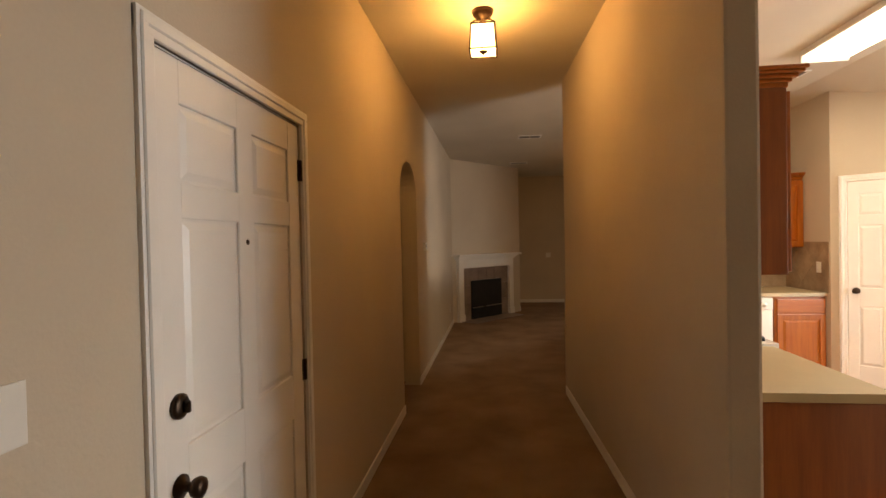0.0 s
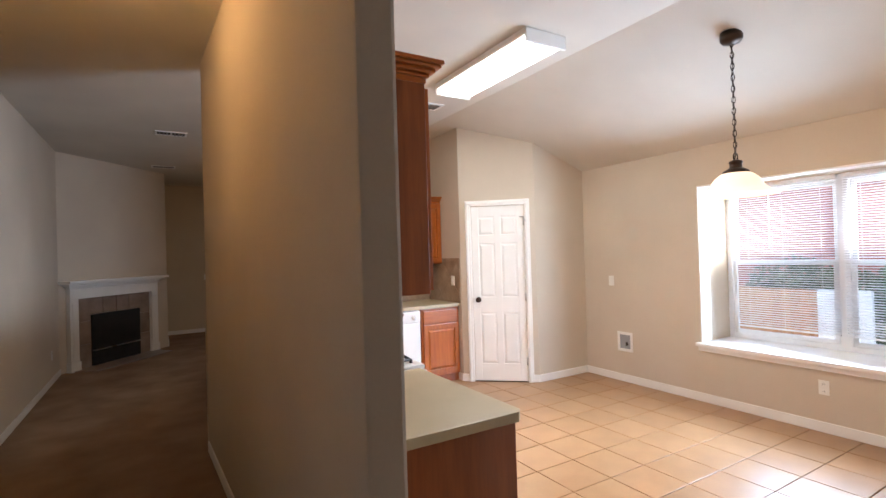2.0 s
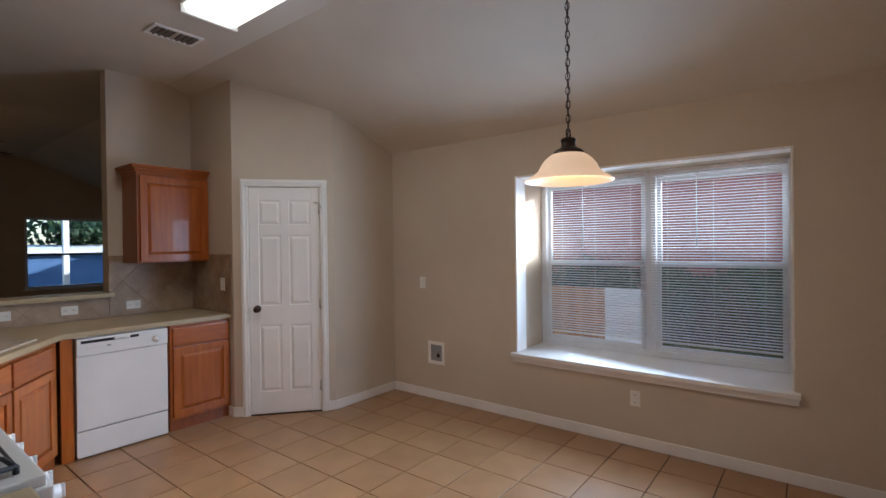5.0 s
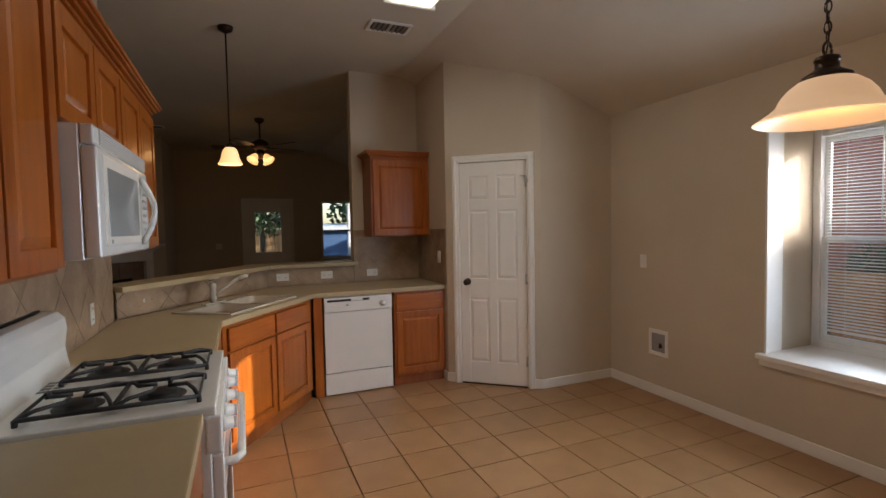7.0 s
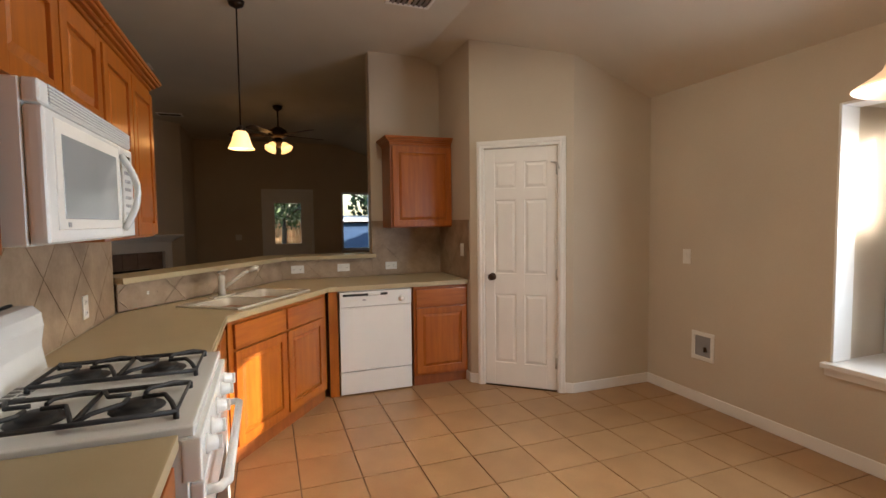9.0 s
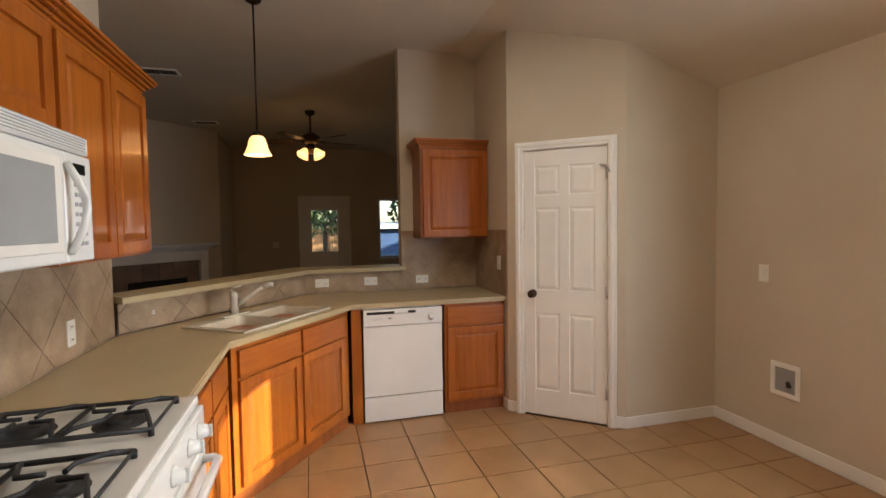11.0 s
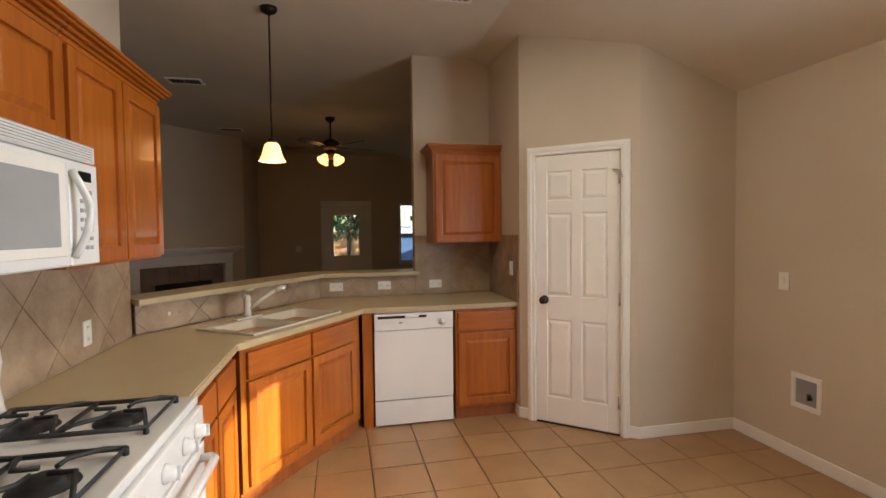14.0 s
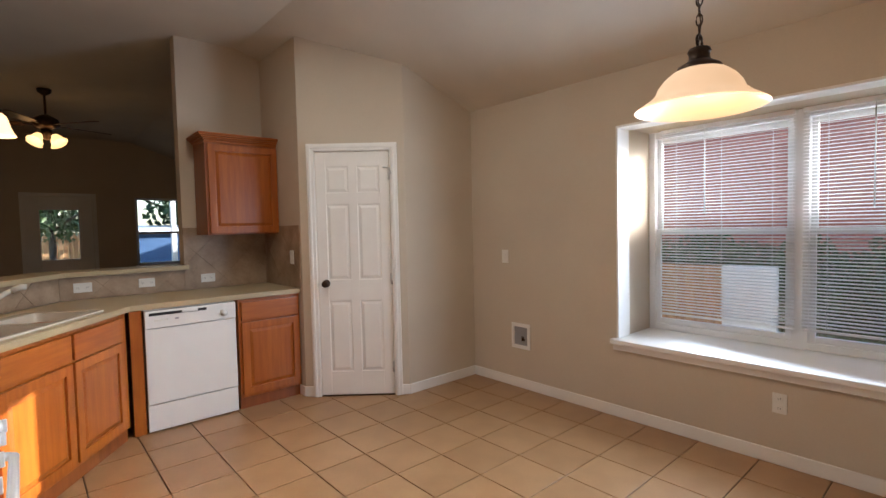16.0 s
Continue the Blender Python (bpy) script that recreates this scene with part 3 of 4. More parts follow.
part("shelf", cube((-0.11, -0.21, 1.233), (W + 0.11, -0.002, 1.27), 0.006, None, 2), M_TRIM, fp)
hb = prism([(0.02, -0.005), (W - 0.02, -0.005), (W - 0.1, -0.42), (0.1, -0.42)], 0.004, 0.02, bevel=0.003)
part("hearth", hb, M_SLATE, fp, "flush tiled hearth")
plate("outlet", pose(1.1, 11.8, 1.15), "white switch plate on the far wall", 0.115, 0.115, 0, "switch")


# ---------------------------------------------------------------- kitchen
# worktop with a hole for the sink
UA, UB = Vector((1.385, 4.40, 0)), Vector((2.066, 5.36, 0))
DU = (UB - UA).normalized()
DV = Vector((-DU.y, DU.x, 0))
DIAG = math.degrees(math.atan2(DU.y, DU.x))
DL = (UB - UA).length


def slab_with_hole(outer, hole, z0, z1):
    b = bmesh.new()
    loops = []
    for z in (z1, z0):
        fl = []
        for loop in (outer, hole):
            vs = [b.verts.new((x, y, z)) for x, y in loop]
            fl.append((vs, [b.edges.new((vs[i], vs[(i + 1) % len(vs)])) for i in range(len(vs))]))
        loops.append(fl)
        bmesh.ops.triangle_fill(b, use_beauty=True, edges=fl[0][1] + fl[1][1])
    for k in range(2):
        hi, lo = loops[0][k][0], loops[1][k][0]
        for i in range(len(hi)):
            j = (i + 1) % len(hi)
            b.faces.new((hi[i], hi[j], lo[j], lo[i]))
    bmesh.ops.recalc_face_normals(b, faces=b.faces[:])
    return b


def diag(u, v):
    p = UA + DU * u + DV * v
    return (p.x, p.y)


S0, S1, T0, T1 = 0.17, 0.99, 0.06, 0.52
wt = slab_with_hole([(KX, 3.562), (1.385, 3.562), (1.385, 4.40), (2.066, 5.36), (SX - 0.002, 5.36), (SX - 0.002, BY - 0.009), (1.728, BY - 0.009), (KX + 0.012, 4.77)],
                    [diag(S0 + 0.02, T0 + 0.02), diag(S1 - 0.02, T0 + 0.02), diag(S1 - 0.02, T1 - 0.02), diag(S0 + 0.02, T1 - 0.02)], 0.872, 0.91)
bmesh.ops.bevel(wt, geom=[e for e in wt.edges if len(e.link_faces) == 2 and e.calc_face_angle(0) > 1.2 and abs(e.verts[0].co.z - e.verts[1].co.z) < 1e-4], offset=0.006, segments=2, affect="EDGES")
solid("worktop", wt, M_TOP, "beige laminate worktop that bends round the corner sink", "worktop")
wp = prism([(0.802, 1.955), (1.36, 1.955), (1.385, 1.98), (1.385, 2.788), (0.765, 2.788), (0.765, 2.005), (0.802, 2.005)], 0.872, 0.91, bevel=0.005)
solid("worktop", wp, M_TOP, "short beige laminate worktop beside the range", "worktop")

# sink
sk = thing("sink", pose(*diag(0, 0), 0.91, 0, 0, DIAG), "bisque double-bowl drop-in sink set in the worktop", "sink")
rim = bmesh.new()
MID = (S0 + S1) / 2 - 0.02


def bowl(b, x0, x1, y0, y1, d):
    n = 5
    def ring(o, z, r):
        out = []
        for cx, cy, a0 in ((x1 - o - r, y1 - o - r, 0), (x0 + o + r, y1 - o - r, 90), (x0 + o + r, y0 + o + r, 180), (x1 - o - r, y0 + o + r, 270)):
            for i in range(n):
                a = radians(a0 + 90 * i / (n - 1))
                out.append(b.verts.new((cx + r * math.cos(a), cy + r * math.sin(a), z)))
        return out
    rings = [ring(0, 0.012, 0.05), ring(0.006, 0.004, 0.05), ring(0.02, -0.10, 0.05), ring(0.03, -d + 0.02, 0.05), ring(0.06, -d, 0.04)]
    for p, q in zip(rings, rings[1:]):
        for i in range(len(p)):
            b.faces.new((p[i], q[i], q[(i + 1) % len(p)], p[(i + 1) % len(p)])).smooth = True
    b.faces.new(rings[-1])


b0 = bmesh.new()
bowl(b0, S0 + 0.035, MID - 0.012, T0 + 0.035, T1 - 0.075, 0.19)
part("bowl", b0, M_SINK, sk)
b0 = bmesh.new()
bowl(b0, MID + 0.012, S1 - 0.035, T0 + 0.035, T1 - 0.075, 0.17)
part("bowl", b0, M_SINK, sk)
for a, b in (((S0, T0), (S1, T0 + 0.040)), ((S0, T1 - 0.080), (S1, T1)), ((S0, T0 + 0.04), (S0 + 0.040, T1 - 0.08)), ((S1 - 0.040, T0 + 0.04), (S1, T1 - 0.08)), ((MID - 0.016, T0 + 0.04), (MID + 0.016, T1 - 0.08))):
    box(rim, (*a, 0.0005), (*b, 0.013), None, 0.0045, 2)
part("rim", rim, M_SINK, sk)
for x in ((S0 + MID) / 2, (S1 + MID) / 2):
    part("drain", lathe([(0.045, 0), (0.045, 0.004), (0.03, 0.002), (0.002, 0.001)], (x, (T0 + T1) / 2 - 0.02, -0.188 if x < MID else -0.168), 18), M_STEEL, sk)
fc = thing("faucet", pose(*diag(MID - 0.02, T1 - 0.04), 0.923, 0, 0, DIAG), "pale single-lever kitchen faucet with pull-out spout", "faucet")
part("base", cube((-0.11, -0.025, 0), (0.11, 0.025, 0.012), 0.006, None, 3), M_SINK, fc)
part("body", lathe([(0.026, 0.012), (0.024, 0.05), (0.022, 0.11), (0.026, 0.12), (0.022, 0.145), (0.008, 0.155)], n=20), M_SINK, fc)
part("spout", tube([(0.005, -0.01, 0.06), (0.05, -0.06, 0.11), (0.10, -0.11, 0.16), (0.125, -0.135, 0.178)], 0.014, 12), M_SINK, fc)
part("spray_head", tube([(0.118, -0.128, 0.172), (0.15, -0.16, 0.19), (0.165, -0.175, 0.186)], 0.019, 12), M_SINK, fc)
part("lever", tube([(0, 0, 0.15), (-0.02, 0.015, 0.175), (0.03, -0.03, 0.19)], 0.007, 8), M_SINK, fc)

# floor cabinets
CF = 1.36
base_cabinet(pose(CF, 3.575, 0, 0, 0, 90), 0.80, 0.58, [(0.02, 0.40), (0.42, 0.79)], "honey oak floor cabinet between range and corner sink")
base_cabinet(pose(*diag(0.035, 0.028), 0, 0, 0, DIAG), DL - 0.05, 0.42, [(0.04, 0.555), (0.575, 1.06)], "honey oak corner sink cabinet, sunlit, under the worktop")
base_cabinet(pose(2.775, 5.388, 0), SX - 2.775 - 0.004, 0.66, [(0.02, 0.49)], "honey oak floor cabinet beside the dishwasher")
fil = thing("cabinet_filler", pose(2.06, 5.39, 0), "plain honey oak filler strip beside the dishwasher", "cabinet")
part("board", cube((0, 0, 0.0), (0.075, 0.5, 0.868), 0.002), M_OAK_V, fil)
pen = thing("base_cabinet", pose(CF, 1.985, 0, 0, 0, 90), "oak floor cabinet with a plain end panel, its side shade painted red-brown", "cabinet", "kitchen floor cabinets")
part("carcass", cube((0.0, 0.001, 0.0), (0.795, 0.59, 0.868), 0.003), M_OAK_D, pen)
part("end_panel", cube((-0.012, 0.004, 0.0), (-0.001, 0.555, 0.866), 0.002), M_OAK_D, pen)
oak_front(pen, "drawer", 0.03, 0.77, 0.70, 0.845, 0, True, False)
oak_front(pen, "door", 0.03, 0.39, 0.115, 0.685)
oak_front(pen, "door", 0.41, 0.77, 0.115, 0.685)

# wall cabinets
UD = 1.06 - KX - 0.004
UM = lambda y: pose(1.06, y, 0, 0, 0, 90)
UZ = 2.10
wall_cabinet(UM(2.06), 0.692, UD - 0.012, 1.36, 2.115, [(0.012, 0.34), (0.352, 0.68)], "oak wall cabinet with an end panel coloured dark for side shade", True, False)
wall_cabinet(UM(2.756), 0.756, UD, 1.762, UZ, [(0.012, 0.372), (0.384, 0.744)], "short honey oak wall cabinet above the microwave", False, False)
wall_cabinet(UM(3.516), 0.82, UD, 1.372, UZ, [(0.012, 0.40), (0.412, 0.808)], "tall honey oak wall cabinet beside the opening", False, True)
wall_cabinet(pose(2.682, 5.752, 0), SX - 2.682 - 0.003, 0.322, 1.375, 2.13, [(0.02, 0.59)], "single honey oak wall cabinet in the corner", True, False)

# backsplash of slanting stone tiles
def clip(poly, x0, x1, y0, y1):
    for ax, lim, s in ((0, x0, 1), (0, x1, -1), (1, y0, 1), (1, y1, -1)):
        out = []
        for i, p in enumerate(poly):
            q = poly[(i + 1) % len(poly)]
            a, b = s * (p[ax] - lim), s * (q[ax] - lim)
            if a >= 0:
                out.append(p)
            if a * b < 0:
                k = a / (a - b)
                out.append((p[0] + (q[0] - p[0]) * k, p[1] + (q[1] - p[1]) * k))
        poly = out
        if len(poly) < 3:
            return []
    return poly


def backsplash(m, w, z0, z1, label, off=0.1):
    b = thing("backsplash", m, label, "tiles", "kitchen backsplash", "structure")
    part("grout_bed", cube((0, -0.004, z0), (w, -0.0005, z1), 0.0005), M_SPLASH_G, b)
    s = 0.305
    h = s / math.sqrt(2)
    n = int(w / h) + 4
    for i in range(-2, n):
        for j in range(-3, 4):
            if (i + j) % 2:
                continue
            cx, cz = i * h + off, z0 + 0.09 + j * h
            g = h - 0.0025
            p = clip([(cx - g, cz), (cx, cz - g), (cx + g, cz), (cx, cz + g)], 0.002, w - 0.002, z0 + 0.002, z1 - 0.002)
            if len(p) >= 3:
                area = abs(sum(p[k][0] * p[(k + 1) % len(p)][1] - p[(k + 1) % len(p)][0] * p[k][1] for k in range(len(p)))) / 2
                if area > 0.0006:
                    part("tile", prism(p, 0.0, 0.008, m=Matrix(((1, 0, 0, 0), (0, 0, -1, 0), (0, 1, 0, 0), (0, 0, 0, 1)))), M_SPLASH, b)
    return b


backsplash(pose(KX, 2.0, 0, 0, 0, 90), 2.76, 0.912, 1.37, "tan stone tiles behind the range")
backsplash(pose(0.76, 4.79, 0, 0, 0, math.degrees(math.atan2(1.29, 0.965))), 1.61, 0.912, 1.08, "low row of tan stone tiles behind the sink", 0.2)
backsplash(pose(1.73, BY, 0), 2.57 - 1.73, 0.912, 1.08, "low row of tan stone tiles under the bar", 0.05)
backsplash(pose(2.57, BY, 0), SX - 2.57, 0.912, 1.44, "tan stone tiles under the corner cabinet")
backsplash(pose(SX, BY, 0, 0, 0, -90), BY - PA[1] - 0.02, 0.912, 1.44, "tan stone tiles on the pantry side wall")
# bar top on the half wall
bt = prism([(0.82, 4.70), (1.765, 6.03), (2.60, 6.03), (2.60, 6.34), (1.59, 6.34), (0.56, 4.78), (0.75, 4.78)], 1.086, 1.122, bevel=0.006)
solid("counter_ledge", bt, M_TOP, "beige laminate bar ledge on the half wall", "ledge")

# dishwasher
dw = thing("dishwasher", pose(2.142, 5.37, 0), "white built-in dishwasher under the worktop", "dishwasher")
part("tub", cube((0.004, 0.03, 0.02), (0.608, 0.60, 0.866), 0.002), M_WHITE, dw)
part("door", cube((0.004, 0, 0.205), (0.608, 0.04, 0.735), 0.006, None, 3), M_WHITE, dw)
cp = part("control_panel", cube((0.004, -0.012, 0.738), (0.608, 0.04, 0.862), 0.008, None, 3), M_WHITE, dw)
part("handle_slot", cube((0.03, -0.0145, 0.826), (0.40, -0.010, 0.846), 0.001), M_BLACK, cp, "black recessed latch slot")
part("latch", cube((0.235, -0.022, 0.828), (0.34, -0.012, 0.850), 0.004), M_WHITE, cp)
kb = lathe([(0.026, 0), (0.026, 0.008), (0.019, 0.012), (0.017, 0.024), (0.004, 0.026)], n=20)
kb.transform(Matrix.Translation((0.52, -0.012, 0.79)) @ Matrix.Rotation(math.pi / 2, 4, "X"))
part("dial", kb, M_WHITE, cp)
for i in range(3):
    part("button", cube((0.06 + i * 0.03, -0.016, 0.785), (0.083 + i * 0.03, -0.011, 0.797), 0.002), M_PLATE, cp)
part("print_mark", cube((0.19, -0.0135, 0.787), (0.215, -0.0125, 0.799), 0.0003), M_GREY, cp)
part("kick_plate", cube((0.004, 0.006, 0.012), (0.608, 0.03, 0.196), 0.005, None, 2), M_WHITE, dw)

# range; own axes: x along the wall, front faces -y
rg = thing("gas_range", pose(1.415, 2.795, 0, 0, 0, 90), "white gas range with black cast-iron grates", "range")
RW, RD = 0.760, 0.66
part("body", cube((0.002, 0.012, 0.02), (RW - 0.002, RD - 0.02, 0.895), 0.004), M_WHITE, rg)
part("cooktop", cube((0.0, -0.005, 0.895), (RW, RD - 0.09, 0.925), 0.010, None, 3), M_WHITE, rg)
panel = cube((0.0, -0.02, 0.775), (RW, 0.03, 0.892), 0.010, None, 3)
pn = part("knob_panel", panel, M_WHITE, rg)
for i in range(5):
    x = (0.09, 0.21, 0.38, 0.55, 0.67)[i]
    k = lathe([(0.027, 0), (0.027, 0.006), (0.022, 0.010), (0.020, 0.030), (0.004, 0.033)], n=18)
    box(k, (-0.004, -0.020, 0.03), (0.004, 0.020, 0.042), None, 0.002)
    k.transform(Matrix.Translation((x, -0.02, 0.835)) @ Matrix.Rotation(math.pi / 2, 4, "X"))
    part("knob", k, M_WHITE, pn)
dr = part("oven_door", cube((0.006, -0.022, 0.20), (RW - 0.006, 0.011, 0.768), 0.008, None, 3), M_WHITE, rg)
part("oven_window", cube((0.14, -0.0245, 0.33), (RW - 0.14, -0.021, 0.60), 0.001), M_BLACK, dr, "dark oven window")
part("oven_handle", tube([(0.05, -0.020, 0.725), (0.05, -0.055, 0.728), (0.075, -0.072, 0.73), (RW - 0.075, -0.072, 0.73), (RW - 0.05, -0.055, 0.728), (RW - 0.05, -0.020, 0.725)], 0.014, 10), M_WHITE, dr, "white bar handle")
part("drawer", cube((0.006, -0.018, 0.03), (RW - 0.006, 0.011, 0.192), 0.008, None, 3), M_WHITE, rg)
# backguard with a rounded top
gp = [(RD - 0.10, 0.915), (RD - 0.085, 1.01), (RD - 0.095, 1.08), (RD - 0.09, 1.125), (RD - 0.065, 1.152), (RD - 0.02, 1.155), (RD - 0.002, 1.14), (RD - 0.002, 0.915)]
bg = prism(gp, 0.0, RW, m=Matrix(((0, 0, 1, 0), (1, 0, 0, 0), (0, 1, 0, 0), (0, 0, 0, 1))), bevel=0.008)
gd = part("backguard", bg, M_WHITE, rg)
for i in range(4):
    for j in range(2):
        part("steam_slot", cube((0.19 + i * 0.036 + 0.2, RD - 0.165 + j * 0.036, 0.9245), (0.19 + i * 0.036 + 0.222, RD - 0.135 + j * 0.036, 0.9262), 0.0004), M_BLACK, gd)
part("back_edge", cube((0.01, RD - 0.012, 1.152), (RW - 0.01, RD - 0.001, 1.162), 0.002), M_BLACK, gd)
for cx in (0.19, 0.57):
    gr = bmesh.new()
    z = 0.955
    x0, x1, y0, y1 = cx - 0.125, cx + 0.125, 0.045, 0.505
    gr = tube([(x0, y0, z - 0.012), (x1, y0, z - 0.012), (x1, y1, z - 0.012), (x0, y1, z - 0.012)], 0.0075, 6, gr, True)
    gr = tube([(x0, (y0 + y1) / 2, z - 0.012), (x1, (y0 + y1) / 2, z - 0.012)], 0.0075, 6, gr)
    for cy in (0.16, 0.39):
        for a in range(4):
            ang = math.pi / 4 + a * math.pi / 2
            ex, ey = cx + 0.125 * (1 if math.cos(ang) > 0 else -1), cy + (0.115 if math.sin(ang) > 0 else -0.115)
            mx, my = cx + 0.06 * math.cos(ang + 0.5), cy + 0.075 * math.sin(ang + 0.5)
            gr = tube([(ex, ey, z - 0.012), (ex * 0.6 + mx * 0.4, ey * 0.6 + my * 0.4, z + 0.002), (mx, my, z + 0.004), (cx + 0.025 * math.cos(ang), cy + 0.025 * math.sin(ang), z + 0.004)], 0.0065, 6, gr)
    for px, py in ((x0, y0), (x1, y0), (x0, y1), (x1, y1)):
        gr = tube([(px, py, 0.925), (px, py, z - 0.01)], 0.008, 6, gr)
    part("grate", gr, M_IRON, rg, "black cast-iron burner grate")
    for cy in (0.16, 0.39):
        part("burner", lathe([(0.07, 0.925), (0.068, 0.928), (0.045, 0.930), (0.045, 0.938), (0.04, 0.944), (0.005, 0.946)], (cx, cy, 0), 22), M_IRON, rg, "round black gas burner")

# microwave
mw = thing("microwave", pose(1.13, 2.757, 1.388, 0, 0, 90), "white over-the-range microwave with a grey window", "microwave")
MW, MH = 0.754, 0.37
part("case", cube((0, 0.012, 0), (MW, 1.13 - KX - 0.003, MH), 0.004), M_WHITE, mw)
md = part("door", cube((0.0, -0.028, 0.004), (0.585, 0.011, 0.312), 0.012, None, 3), M_WHITE, mw)
part("window_frame", cube((0.05, -0.031, 0.035), (0.560, -0.026, 0.295), 0.002), M_PLATE, md)
part("window", cube((0.085, -0.0325, 0.062), (0.525, -0.029, 0.262), 0.001), M_MWGLASS, md, "grey perforated window")
part("print_mark", cube((0.10, -0.0325, 0.042), (0.118, -0.0305, 0.054), 0.0004), M_GREY, md)
mg = bmesh.new()
box(mg, (0, -0.022, 0.316), (MW, 0.011, MH), None, 0.010, 3)
gl = part("vent_grille", mg, M_WHITE, mw)
for i in range(6):
    s = cube((0.05, -0.0035, -0.0025), (MW - 0.02, 0.0035, 0.0025), 0.001)
    s.transform(Matrix.Translation((0, -0.0235, 0.324 + i * 0.0078)) @ Matrix.Rotation(radians(30), 4, "X"))
    part("louvre", s, M_WHITE, gl)
    # grey strip painted where shade falls between the white louvres
    part("louvre_gap_shade", cube((0.05, -0.0228, 0.327 + i * 0.0078), (MW - 0.02, -0.0215, 0.3295 + i * 0.0078), 0.0004), M_GREY, gl)
mc = part("control_panel", cube((0.590, -0.026, 0.004), (MW, 0.011, 0.312), 0.010, None, 3), M_WHITE, mw)
part("display", cube((0.640, -0.0285, 0.255), (0.71, -0.025, 0.285), 0.001), M_LCD, mc, "black display")
for r in range(7):
    for k in range(3):
        part("button", cube((0.642 + k * 0.026, -0.0282, 0.05 + r * 0.028), (0.660 + k * 0.026, -0.0255, 0.062 + r * 0.028), 0.001), M_GREY, mc)
hp = [(0.598, -0.028 - 0.045 * math.sin(math.pi * i / 10), 0.03 + 0.25 * i / 10) for i in range(11)]
part("handle", tube(hp, 0.011, 10), M_WHITE, mw, "white bowed handle")

# pantry door in its slanting wall
pd = Vector((PB[0] - PA[0], PB[1] - PA[1], 0))
pn_ = Vector((pd.y, -pd.x, 0)).normalized()
pdir = pd.normalized()
PW = 0.61
start = Vector((*PA, 0)) + pdir * ((pd.length - PW) / 2 + 0.006) + pn_ * 0.0
DP = Matrix.Translation(start - pn_ * -0.012) @ Matrix.Rotation(math.atan2(pd.y, pd.x), 4, "Z")
pdoor = six_panel_door(DP, PW, 2.032, "closed white six-panel pantry door in the angled wall", "door_2", -1, 1)
part("hook", tube([(PW - 0.05, -0.01, 1.90), (PW + 0.0, -0.03, 1.89), (PW + 0.02, -0.03, 1.84)], 0.006, 8), M_STEEL, pdoor, "small metal latch hook")

# plates
plate("outlet", pose(KX + 0.008, 4.27, 1.03, 0, 0, 90), "white outlet on the tiled wall beside the range")
plate("outlet", pose(0.905, 4.985, 1.0, 0, 0, DIAG - 1), "white double outlet on the tiles behind the sink", 0.115, 0.072)
for x in (1.87, 2.29, 2.755):
    plate("outlet", pose(x, BY - 0.008, 1.0), "white double outlet on the tiled bar wall", 0.115, 0.072)
plate("light_switch", pose(SX - 0.008, 5.48, 1.17, 0, 0, -90), "white switch on the tiled pantry side wall", 0.072, 0.115, 0, "switch")
plate("light_switch", pose(WX, 4.345, 1.13, 0, 0, -90), "white switch plate on the beige dining wall", 0.072, 0.115, 0, "switch")
plate("outlet", pose(WX, 2.31, 0.355, 0, 0, -90), "white outlet under the dining window")
wb = thing("water_box", pose(WX, 4.18, 0.45, 0, 0, -90), "white recessed water outlet box with a small valve", "wall box")
f = bmesh.new()
for a, b in (((-0.10, -0.11), (0.10, -0.078)), ((-0.10, 0.078), (0.10, 0.11)), ((-0.10, -0.078), (-0.07, 0.078)), ((0.07, -0.078), (0.10, 0.078))):
    box(f, (a[0], -0.012, a[1]), (b[0], 0.0, b[1]), None, 0.003)
part("frame", f, M_TRIM, wb)
# flat back, coloured grey for the shade inside the recess
part("backing", cube((-0.072, -0.003, -0.080), (0.072, 0.0, 0.080), 0.0005), M_GREY, wb, "back of the box, its shade painted as grey")
part("valve", tube([(0.03, -0.004, -0.03), (0.03, -0.02, -0.03), (0.03, -0.02, 0.0)], 0.012, 8), M_BRONZE, wb, "dark supply valve")


# ---------------------------------------------------------------- dining window
WY0, WY1, WZ0, WZ1 = 1.36, 3.30, 0.535, 2.08
GX = 5.22                                # the sashes' plane
win = thing("window_1", pose(GX, 0, 0), "white double window with horizontal blinds in a deep recess", "window", kind="structure")
lin = bmesh.new()
box(lin, (WX - 0.002, WY1 - 0.016, WZ0 + 0.035), (WX + 0.16, WY1 + 0.0005, WZ1), None, 0.003)
box(lin, (WX - 0.002, WY0 - 0.0005, WZ0 + 0.035), (WX + 0.16, WY0 + 0.016, WZ1), None, 0.003)
box(lin, (WX - 0.0025, WY0 + 0.016, WZ1 - 0.016), (WX + 0.16, WY1 - 0.016, WZ1 + 0.0005), None, 0.003)
part("liner", lin, M_TRIM, win, world=True)
sl = bmesh.new()
box(sl, (WX - 0.05, WY0 - 0.03, WZ0), (WX + 0.52, WY1 + 0.03, WZ0 + 0.034), None, 0.008, 3)
box(sl, (WX - 0.022, WY0 - 0.02, WZ0 - 0.045), (WX - 0.0005, WY1 + 0.02, WZ0 - 0.001), None, 0.006, 2)
part("window_sill", sl, M_TRIM, win, "white painted deep sill", True)
fz0, fz1 = WZ0 + 0.034, WZ1
half = (WY0 + WY1) / 2
fr = bmesh.new()
for y0, y1 in ((WY0, WY0 + 0.05), (WY1 - 0.05, WY1), (half - 0.045, half + 0.045)):
    box(fr, (GX, y0, fz0), (GX + 0.08, y1, fz1), None, 0.004)
